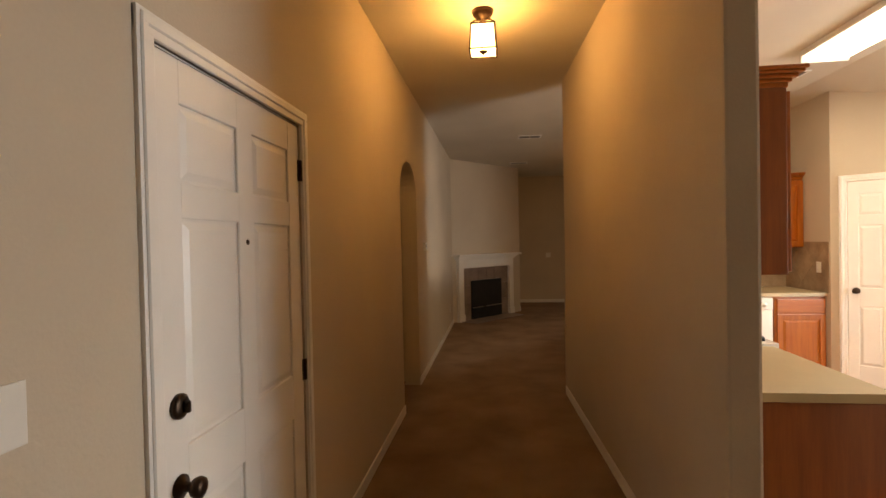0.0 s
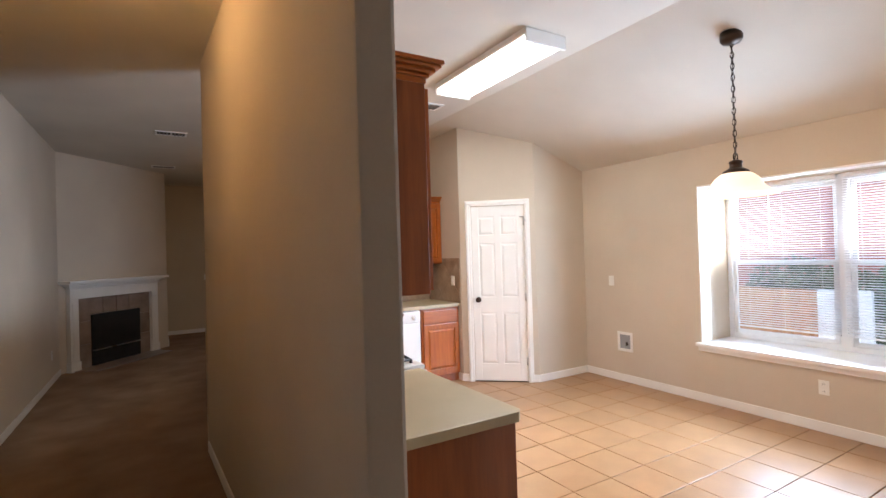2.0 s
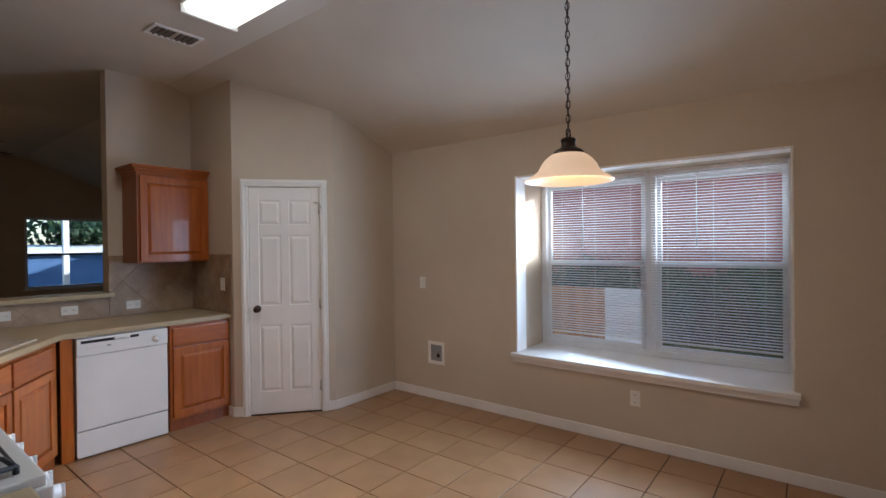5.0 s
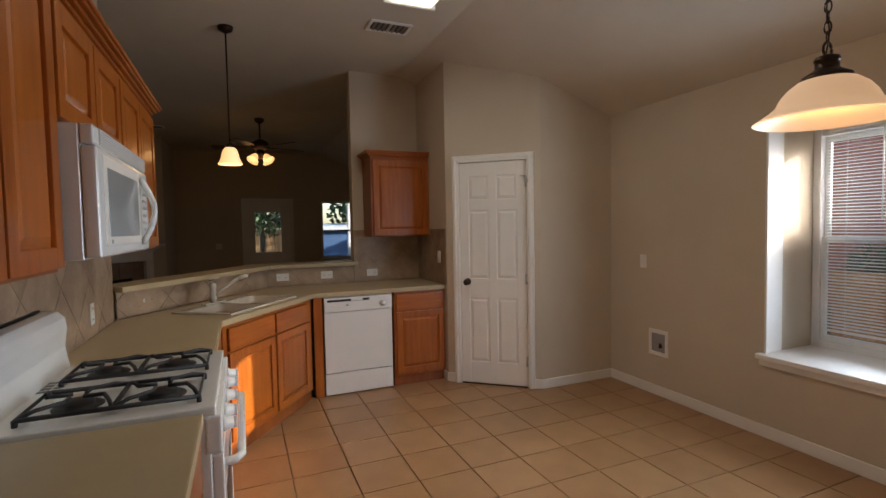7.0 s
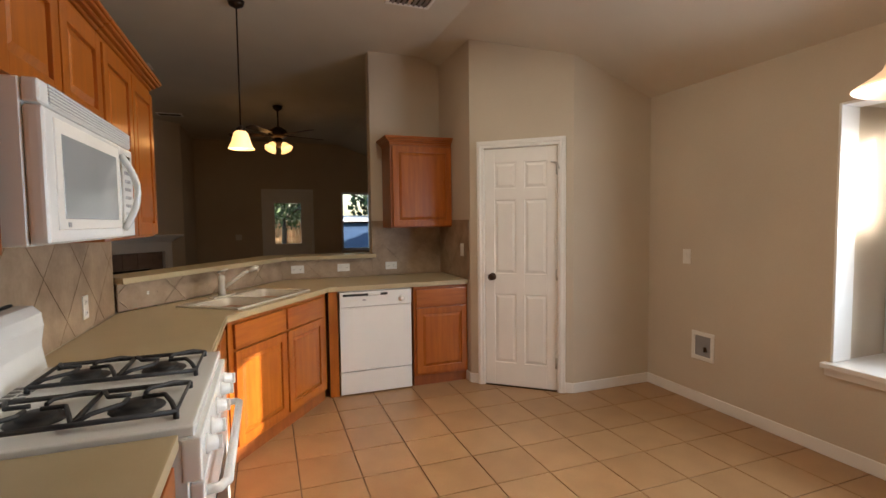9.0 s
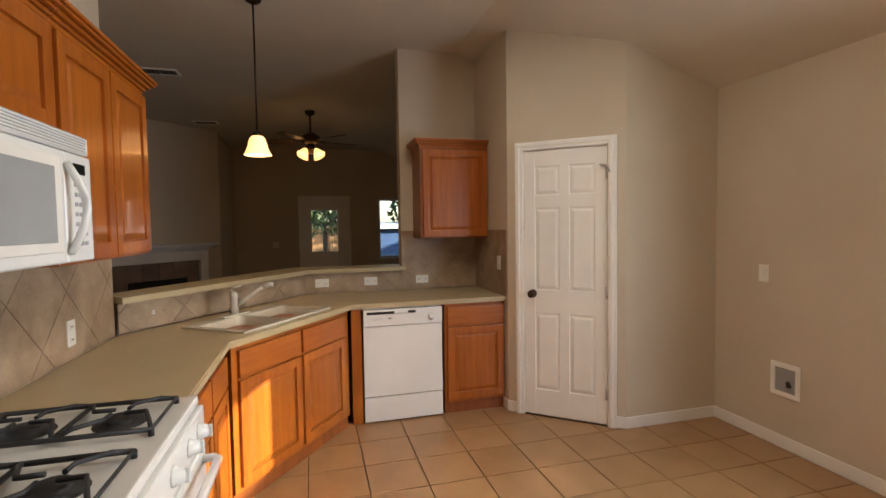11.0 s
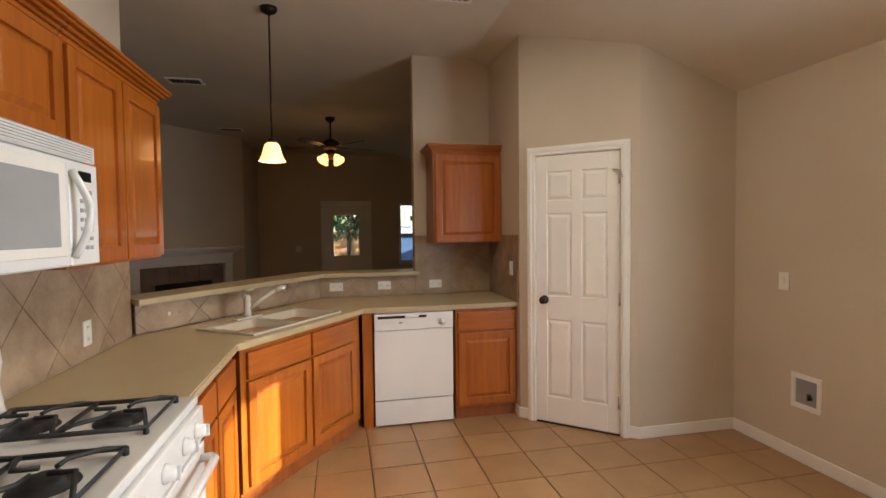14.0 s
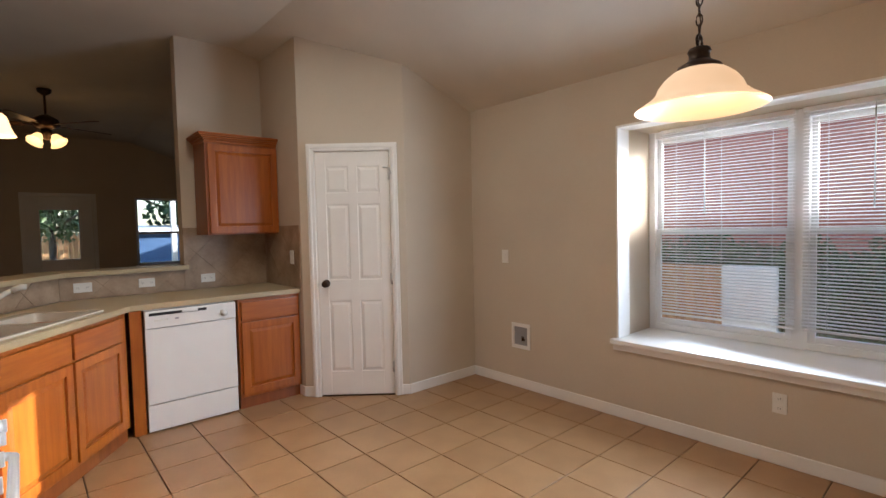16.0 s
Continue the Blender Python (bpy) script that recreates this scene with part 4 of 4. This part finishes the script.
box(fr, (GX + 0.001, WY0 + 0.05, fz0), (GX + 0.079, WY1 - 0.05, fz0 + 0.05), None, 0.004)
box(fr, (GX + 0.001, WY0 + 0.05, fz1 - 0.05), (GX + 0.079, WY1 - 0.05, fz1), None, 0.004)
part("window_frame", fr, M_VINYL, win, "white vinyl frame", True)
ZM = 1.32
for y0, y1 in ((WY0 + 0.05, half - 0.045), (half + 0.045, WY1 - 0.05)):
    for z0, z1, dx in ((fz0 + 0.05, ZM + 0.02, 0.012), (ZM - 0.02, fz1 - 0.05, 0.045)):
        b = bmesh.new()
        for a, c in (((y0, z0), (y0 + 0.035, z1)), ((y1 - 0.035, z0), (y1, z1)), ((y0 + 0.035, z0), (y1 - 0.035, z0 + 0.04)), ((y0 + 0.035, z1 - 0.04), (y1 - 0.035, z1))):
            box(b, (GX + dx, *a), (GX + dx + 0.028, *c), None, 0.003)
        sash = part("sash", b, M_VINYL, win, "", True)
        g = bmesh.new()
        box(g, (GX + dx + 0.012, y0 + 0.03, z0 + 0.035), (GX + dx + 0.016, y1 - 0.03, z1 - 0.035))
        pane = part("pane", g, M_GLASS, sash, "clear glass pane", True)
        pane.visible_shadow = False
# blinds: one for each half, slats level
for y0, y1 in ((WY0 + 0.055, half - 0.02), (half + 0.02, WY1 - 0.115)):
    bl = thing("window_blind", pose(GX - 0.035, (y0 + y1) / 2, fz1), "white horizontal mini blind with level open slats", "blind", "dining window blinds")
    w = (y1 - y0) / 2
    part("head_rail", cube((-0.02, -w, -0.032), (0.02, w, -0.002), 0.003), M_VINYL, bl)
    me = None
    n = 62
    for i in range(n):
        z = -0.05 - i * 0.0213
        if me is None:
            s = bmesh.new()
            pr = [(-0.0125, 0.0), (-0.004, 0.0022), (0.004, 0.0022), (0.0125, 0.0), (0.0125, -0.0006), (0.004, 0.0015), (-0.004, 0.0015), (-0.0125, -0.0006)]
            prism(pr, -w, w, s, Matrix(((1, 0, 0, 0), (0, 0, 1, 0), (0, 1, 0, 0), (0, 0, 0, 1))))
            s.transform(Matrix.Rotation(radians(-15), 4, "Y"))
            ob = part("slat", s, M_SLAT, bl)
            me = ob.data
        else:
            ob = new("slat", me)
            ob.parent = bl
        ob.location = (0, 0, z)
    zb = -0.05 - n * 0.0213
    part("bottom_rail", cube((-0.013, -w, zb - 0.012), (0.013, w, zb + 0.002), 0.003), M_VINYL, bl)
    for f in (-0.72, 0.0, 0.72):
        part("ladder_cord", tube([(-0.014, w * f, -0.03), (-0.014, w * f, zb)], 0.0016, 5), M_SLAT, bl)
    part("tilt_wand", tube([(-0.026, w * 0.25, -0.03), (-0.028, w * 0.25, -0.62)], 0.004, 6), M_VINYL, bl)


# ---------------------------------------------------------------- lamps as things
fl = thing("fluorescent_light", pose(2.615, 3.70, CE), "lit white fluorescent ceiling box with a prismatic lens", "ceiling light")
part("housing", cube((-0.185, -0.62, -0.05), (0.185, 0.62, -0.001), 0.004), M_TRIM, fl)
ln = prism([(-0.175, -0.05), (-0.16, -0.088), (-0.13, -0.1), (0.13, -0.1), (0.16, -0.088), (0.175, -0.05)], -0.60, 0.60, m=Matrix(((1, 0, 0, 0), (0, 0, 1, 0), (0, 1, 0, 0), (0, 0, 0, 1))), bevel=0.004)
part("lens", ln, M_TUBE, fl, "glowing ribbed plastic lens")
for y in (-0.632, 0.612):
    part("end_cap", cube((-0.186, y, -0.102), (0.186, y + 0.02, -0.003), 0.004), M_TRIM, fl)


def chain(parent, z0, z1):
    z, i = z0, 0
    while z < z1 - 0.01:
        t = tube([(0.009 * math.cos(a), 0, 0.019 * math.sin(a)) for a in [2 * math.pi * k / 10 for k in range(10)]], 0.0024, 6, None, True)
        t.transform(Matrix.Translation((0, 0, z + 0.017)) @ Matrix.Rotation(math.pi / 2 * (i % 2) + 0.2, 4, "Z"))
        part("chain_link", t, M_BRONZE, parent)
        z += 0.030
        i += 1


pe = thing("pendant_lamp", pose(3.52, 2.29, 1.83) @ Matrix.Scale(1.24, 4), "lit alabaster bell pendant on a bronze chain", "pendant lamp")
outer = [(0.188, 0.0), (0.178, 0.008), (0.150, 0.026), (0.128, 0.045), (0.118, 0.068), (0.100, 0.092), (0.075, 0.112), (0.046, 0.124)]
inner = [(r - 0.006, z - 0.003) for r, z in outer[::-1]]
sh = part("shade", lathe(outer + inner, n=48, close=False), M_SHADE, pe, "glowing alabaster glass bell")
sh.visible_shadow = False
part("cap", lathe([(0.068, 0.112), (0.062, 0.128), (0.038, 0.142), (0.030, 0.150), (0.030, 0.168), (0.034, 0.172), (0.030, 0.182), (0.010, 0.19)], n=24), M_BRONZE, pe, "dark bronze fitter cap")
lp = tube([(0.020 * math.cos(2 * math.pi * k / 14), 0, 0.205 + 0.020 * math.sin(2 * math.pi * k / 14)) for k in range(14)], 0.004, 6, None, True)
part("loop", lp, M_BRONZE, pe)
chain(pe, 0.222, 0.82)
part("cord", tube([(0.004 * math.sin(k * 1.3), 0.004 * math.cos(k * 1.3), 0.19 + 0.64 * k / 20) for k in range(21)], 0.0022, 5), M_BRONZE, pe)
part("canopy", lathe([(0.01, 0.805), (0.045, 0.815), (0.055, 0.83), (0.055, 0.87)], n=24), M_BRONZE, pe)
part("bulb", lathe([(0.012, 0.10), (0.018, 0.09), (0.028, 0.065), (0.022, 0.042), (0.004, 0.036)], n=16), M_LAMPGLASS, pe, "glowing bulb").visible_shadow = False

bp = thing("bar_pendant", pose(1.455, 5.36, 1.985), "small lit glass pendant on a long bronze rod", "pendant lamp")
o = [(0.092, 0.0), (0.080, 0.022), (0.068, 0.05), (0.060, 0.085), (0.050, 0.115), (0.030, 0.135)]
s2 = part("shade", lathe(o + [(r - 0.005, z - 0.002) for r, z in o[::-1]], n=32, close=False), M_BARSHADE, bp, "glowing amber glass shade")
s2.visible_shadow = False
part("cap", lathe([(0.036, 0.128), (0.030, 0.15), (0.012, 0.17)], n=18), M_BRONZE, bp)
part("rod", tube([(0, 0, 0.165), (0, 0, 1.035)], 0.006, 8), M_BRONZE, bp)
part("canopy", lathe([(0.012, 1.015), (0.05, 1.035), (0.06, 1.064)], n=20), M_BRONZE, bp)

fan = thing("ceiling_fan", pose(1.81, 8.6, 2.50), "dark ceiling fan with lit glass lamp shades", "ceiling fan")
part("motor", lathe([(0.05, 0.10), (0.11, 0.12), (0.13, 0.16), (0.12, 0.21), (0.06, 0.25), (0.02, 0.27)], n=24), M_BRONZE, fan)
part("downrod", tube([(0, 0, 0.26), (0, 0, 0.52)], 0.012, 8), M_BRONZE, fan)
part("canopy", lathe([(0.02, 0.48), (0.06, 0.51), (0.07, 0.549)], n=20), M_BRONZE, fan)
part("light_hub", lathe([(0.01, -0.02), (0.04, 0.0), (0.05, 0.05), (0.05, 0.10)], n=18), M_BRONZE, fan)
for i in range(5):
    a = Matrix.Rotation(radians(20 + 72 * i), 4, "Z")
    b = prism([(0.20, -0.045), (0.62, -0.065), (0.66, -0.045), (0.66, 0.045), (0.62, 0.065), (0.20, 0.045)], -0.004, 0.004, bevel=0.002)
    b.transform(a @ Matrix.Translation((0, 0, 0.15)) @ Matrix.Rotation(radians(11), 4, "X"))
    bd = part("blade", b, M_DARKWOOD, fan)
    k = cube((0.10, -0.015, 0.145), (0.24, 0.015, 0.155), 0.003)
    k.transform(a)
    part("blade_iron", k, M_BRONZE, bd)
for i in range(4):
    a = Matrix.Rotation(radians(45 + 90 * i), 4, "Z") @ Matrix.Translation((0.09, 0, 0.03)) @ Matrix.Rotation(radians(-38), 4, "Y")
    s = lathe([(0.028, 0.0), (0.048, -0.035), (0.064, -0.085), (0.082, -0.105), (0.078, -0.104), (0.058, -0.08), (0.026, -0.01)], n=20, close=False)
    s.transform(a)
    part("shade", s, M_BARSHADE, fan, "glowing glass shade").visible_shadow = False

# ---------------------------------------------------------------- living room openings
rd = thing("door_3", pose(1.60, 11.80, 0), "dim back door with a square glass light", "door", kind="structure")
b = bmesh.new()
for a, c in (((0.0, 0.0), (0.18, 2.05)), ((0.70, 0.0), (0.89, 2.05)), ((0.18, 0.0), (0.70, 1.0)), ((0.18, 1.83), (0.70, 2.05))):
    box(b, (a[0], 0.02, a[1]), (c[0], 0.065, c[1]), None, 0.003)
part("slab", b, M_TRIM, rd)
b = bmesh.new()
for a, c in (((0.16, 0.98), (0.185, 1.85)), ((0.695, 0.98), (0.72, 1.85)), ((0.185, 0.98), (0.695, 1.0)), ((0.185, 1.83), (0.695, 1.85))):
    box(b, (a[0], 0.012, a[1]), (c[0], 0.03, c[1]), None, 0.003)
part("glazing_bead", b, M_TRIM, rd)
part("pane", cube((0.18, 0.04, 1.0), (0.70, 0.045, 1.83), 0.0005), M_GLASS, rd, "clear glass light").visible_shadow = False
b = bmesh.new()
for x0, x1 in ((-0.06, 0.0), (0.89, 0.95)):
    box(b, (x0, -0.015, 0), (x1, -0.001, 2.11), None, 0.003)
box(b, (0.0, -0.0152, 2.05), (0.89, -0.001, 2.11), None, 0.003)
part("casing", b, M_TRIM, rd)
lw = thing("window_2", pose(3.12, 11.80, 0.07), "living room window with a dark meeting rail", "window", kind="structure")
b = bmesh.new()
for a, c in (((0.0, 0.76), (0.05, 1.99)), ((1.37, 0.76), (1.42, 1.99)), ((0.05, 0.76), (1.37, 0.80)), ((0.05, 1.95), (1.37, 1.99))):
    box(b, (a[0], 0.06, a[1]), (c[0], 0.13, c[1]), None, 0.003)
part("window_frame", b, M_VINYL, lw)
part("meeting_rail", cube((0.05, 0.07, 1.33), (1.37, 0.115, 1.365), 0.003), M_BRONZE, lw, "dark meeting rail")
for z0, z1 in ((0.80, 1.33), (1.365, 1.95)):
    part("pane", cube((0.05, 0.09, z0), (1.37, 0.094, z1), 0.0005), M_GLASS, lw, "clear glass pane").visible_shadow = False
part("window_sill", cube((-0.03, -0.04, 0.735), (1.45, 0.06, 0.76), 0.004), M_TRIM, lw)

# ---------------------------------------------------------------- outside
gb = bmesh.new()
gv = [gb.verts.new(c) for c in ((-400, -400, -0.26), (400, -400, -0.26), (400, 400, -0.26), (-400, 400, -0.26))]
gb.faces.new(gv)
solid("ground", gb, M_GRASS, "patchy dry lawn round the house", "ground", "structure")
GZ = -0.26


def leaf_cloud(blobs, count, size, seed):
    """Many small tilted leaves scattered in the shells of some uneven balls."""
    rnd = random.Random(seed)
    b = bmesh.new()
    for _ in range(count):
        cx, cy, cz, rx, ry, rz = rnd.choice(blobs)
        d = Vector((rnd.gauss(0, 1), rnd.gauss(0, 1), rnd.gauss(0, 1))).normalized() * (rnd.random() ** 0.35)
        p = Vector((cx + d.x * rx, cy + d.y * ry, cz + d.z * rz))
        q = Euler((rnd.uniform(0, 6.3), rnd.uniform(0, 6.3), rnd.uniform(0, 6.3))).to_matrix()
        s = size * rnd.uniform(0.6, 1.4)
        b.faces.new([b.verts.new(p + q @ Vector(c)) for c in ((-s, 0, 0), (0, -s * 0.45, 0.1 * s), (s, 0, 0), (0, s * 0.45, 0.1 * s))])
    return b


def tree(x, y, h, r, seed, label):
    t = thing("tree", pose(x, y, GZ), label, "tree", "garden trees")
    rnd = random.Random(seed)
    k = tube([(0, 0, 0), (0.03, 0.02, h * 0.3), (0.0, 0.06, h * 0.6), (0.05, 0.0, h * 0.85)], 0.09, 8)
    for i in range(7):
        a = rnd.uniform(0, 6.3)
        z = h * rnd.uniform(0.35, 0.7)
        k = tube([(0, 0, z), (r * 0.4 * math.cos(a), r * 0.4 * math.sin(a), z + 0.25 * r), (r * 0.8 * math.cos(a), r * 0.8 * math.sin(a), z + 0.45 * r)], 0.035, 6, k)
    part("trunk", k, M_BARK, t)
    blobs = [(rnd.uniform(-r, r) * 0.7, rnd.uniform(-r, r) * 0.7, h * rnd.uniform(0.45, 0.95), r * rnd.uniform(0.3, 0.55), r * rnd.uniform(0.3, 0.55), r * rnd.uniform(0.22, 0.4)) for _ in range(16)]
    part("crown", leaf_cloud(blobs, 5200, 0.11, seed), M_LEAF, t)
    return t


tree(2.2, 19.5, 4.6, 2.0, 5, "leafy green garden tree behind the house")
tree(5.6, 18.0, 4.4, 2.0, 6, "leafy green garden tree beside the shed")
tree(8.6, 22.0, 5.0, 2.4, 7, "leafy green tree at the back fence")
rh = random.Random(3)
hg = [(rh.uniform(-0.3, 0.3), -2.2 + 0.42 * i, 0.62 + rh.uniform(-0.1, 0.12), 0.5, 0.45, 0.74 + rh.uniform(-0.1, 0.1)) for i in range(19)]
hd = thing("hedge", pose(10.2, 0, GZ), "dense dark green hedge outside the dining window", "hedge")
part("foliage", leaf_cloud(hg, 24000, 0.06, 9), M_LEAF, hd)
for i in range(9):
    part("stem", tube([(0, -2.0 + 0.88 * i, 0), (0.05, -1.95 + 0.88 * i, 0.4), (0.0, -2.0 + 0.88 * i, 0.9)], 0.03, 6), M_BARK, hd)


def fence(m, n, h, label, lit):
    f = thing("fence", m, label, "fence", "garden fences")
    me = None
    for i in range(n):
        if me is None:
            ob = part("board", cube((0.003, 0, 0.03), (0.137, 0.018, h), 0.002), lit, f)
            me = ob.data
        else:
            ob = new("board", me)
            ob.parent = f
            ob.location = (i * 0.142, 0, 0)
    for z in (0.35, h - 0.35):
        part("rail", cube((0, 0.019, z), (n * 0.142, 0.06, z + 0.09), 0.003), lit, f)
    return f


fence(pose(9.45, 5.45, GZ, 0, 0, -90), 9, 0.98, "orange-brown cedar board fence between the houses", M_FENCE)
fence(pose(-3.0, 23.5, GZ), 110, 1.75, "weathered cedar board fence at the end of the garden", M_FENCE)
wp_ = thing("white_panel", pose(9.35, 4.17, GZ, 0, 0, -90), "white painted utility panel standing against the fence", "panel")
part("board", cube((0, 0, 0.0), (0.70, 0.08, 0.99), 0.006), M_VINYL, wp_)

# brick wall is in view; its height and the unseen eave block low sun
ho = thing("neighbour_house", pose(12.2, -3.4, GZ), "red brick neighbour house with an unseen brown shingle roof that blocks low sun", "house")
wl = bmesh.new()
box(wl, (0.02, 0.02, 0), (7.0, 16.0, 4.15))
part("wall", wl, M_BRICK, ho)
for k in range(51):
    part("brick_course", cube((0.0, 0.0, 0.02 + k * 0.08), (0.03, 16.02, 0.088 + k * 0.08), 0.002), M_BRICK, ho)
rf = bmesh.new()
vs = [rf.verts.new(c) for c in ((-0.4, -0.4, 4.1), (7.4, -0.4, 4.1), (7.4, 16.4, 4.1), (-0.4, 16.4, 4.1), (3.5, 3.0, 5.15), (3.5, 13.0, 5.15))]
bmesh.ops.convex_hull(rf, input=vs)
part("roof", rf, M_ROOF, ho)
sd = thing("garden_shed", pose(3.6, 15.4, GZ), "blue-grey garden shed with a slanting roof", "shed")
for k in range(11):
    part("siding_board", cube((0, -0.02 - 0.0 * k, k * 0.15), (3.2, 0.03, k * 0.15 + 0.148), 0.003), M_BLUE, sd)
part("core", prism([(0.02, 0.03), (3.18, 0.03), (3.18, 2.0), (0.02, 2.0)], 0, 1.65), M_BLUE, sd)
rr = cube((-0.15, -0.18, -0.03), (3.35, 2.2, 0.03), 0.004)
rr.transform(Matrix.Translation((0, 0, 1.72)) @ Matrix.Rotation(radians(4), 4, "X"))
part("roof", rr, M_VINYL, sd)
po = thing("porch_post", pose(4.05, 13.3, GZ), "pale square porch post outside the living room window", "post")
part("shaft", cube((-0.05, -0.05, 0), (0.05, 0.05, 2.9), 0.005), M_VINYL, po)
part("plinth", cube((-0.07, -0.07, 0), (0.07, 0.07, 0.2), 0.005), M_VINYL, po)

# ---------------------------------------------------------------- foot boards and floor tiles
run_board("baseboard_window", [(WX, RY), (WX, PB[1])], 0.085, 0.012, "white painted baseboard under the window")
run_board("baseboard_pantry", [(WX - 0.012, PB[1]), (PB[0] - 0.004, PB[1])], 0.085, 0.012, "white painted baseboard of the pantry wall")
ed = pdir * ((pd.length - PW) / 2 - 0.062)
A3, B3 = Vector((*PA, 0)), Vector((*PB, 0))
run_board("baseboard_pantry_corner", [tuple((B3 + pn_ * 0.0)[:2]), tuple((B3 - ed)[:2])], 0.085, 0.012, "white painted baseboard beside the pantry door")
run_board("baseboard_pantry_stub", [tuple((A3 + ed)[:2]), tuple(A3[:2]), (SX, PA[1] + 0.11)], 0.085, 0.012, "white painted baseboard beside the cabinet")
run_board("baseboard_side", [(1.95, RY), (WX, RY)], 0.085, 0.012, "white painted baseboard of the side wall")
run_board("baseboard_hall_outer", [(HX, 4.15), (HX, DOOR1 + 0.07)], 0.085, 0.012, "white painted baseboard along the hall")
run_board("baseboard_hall_entry", [(HX, DOOR0 - 0.07), (HX, -1.6)], 0.085, 0.012, "white painted baseboard beside the front door")
run_board("baseboard_hall_far", [(HX, 8.86), (HX, 4.99)], 0.085, 0.012, "white painted baseboard of the living room wall")
run_board("baseboard_hall_inner", [(0.785, 1.72), (0.67, 1.72), (0.54, 4.775), (0.64, 4.775)], 0.085, 0.012, "white painted baseboard along the stove wall")
run_board("baseboard_living", [(1.53, 11.8), (0.35, 11.8), (0.35, 10.35)], 0.085, 0.012, "white painted baseboard of the far wall")

tf = thing("tile_floor", pose(0, 0, 0), "large square tan ceramic floor tiles with dark grout", "floor", kind="structure")
PITCH, TW = 0.335, 0.3285
tiles = []
for v in range(4):
    rt = random.Random(40 + v)
    t = bmesh.new()
    h = TW / 2
    lo = [t.verts.new((sx * h, sy * h, -0.011)) for sx, sy in ((-1, -1), (1, -1), (1, 1), (-1, 1))]
    mi = [t.verts.new((sx * h, sy * h, -0.0015)) for sx, sy in ((-1, -1), (1, -1), (1, 1), (-1, 1))]
    hi = [t.verts.new((sx * (h - 0.003), sy * (h - 0.003), rt.uniform(-0.0004, 0.0004))) for sx, sy in ((-1, -1), (1, -1), (1, 1), (-1, 1))]
    t.faces.new(hi)
    for p, q in ((lo, mi), (mi, hi)):
        for i in range(4):
            t.faces.new((p[i], p[(i + 1) % 4], q[(i + 1) % 4], q[i]))
    ob = part("tile", t, M_TILE, tf)
    ob.location = (3.08 - PITCH * 6.5, 3.41 - PITCH * (v + 3.5), 0.0)
    tiles.append(ob.data)
rt = random.Random(8)
first = {(-7, -4), (-7, -5), (-7, -6), (-7, -7)}
for i in range(-7, 6):
    for j in range(-12, 8):
        x, y = 3.08 + PITCH * (i + 0.5), 3.41 + PITCH * (j + 0.5)
        if (i, j) in first or x > WX + 0.1 or (x > 2.2 and y < 0.8) or y > 5.95:
            continue
        if y > 4.7 + (x - 0.75) * 1.35 or (x > 4.0 and y > 4.95) or (x > 3.5 and y > 5.3):
            continue
        ob = new("tile", tiles[rt.randrange(4)])
        ob.parent = tf
        ob.location = (x, y, 0.0)
        ob.rotation_euler = (0, 0, math.pi / 2 * rt.randrange(4))
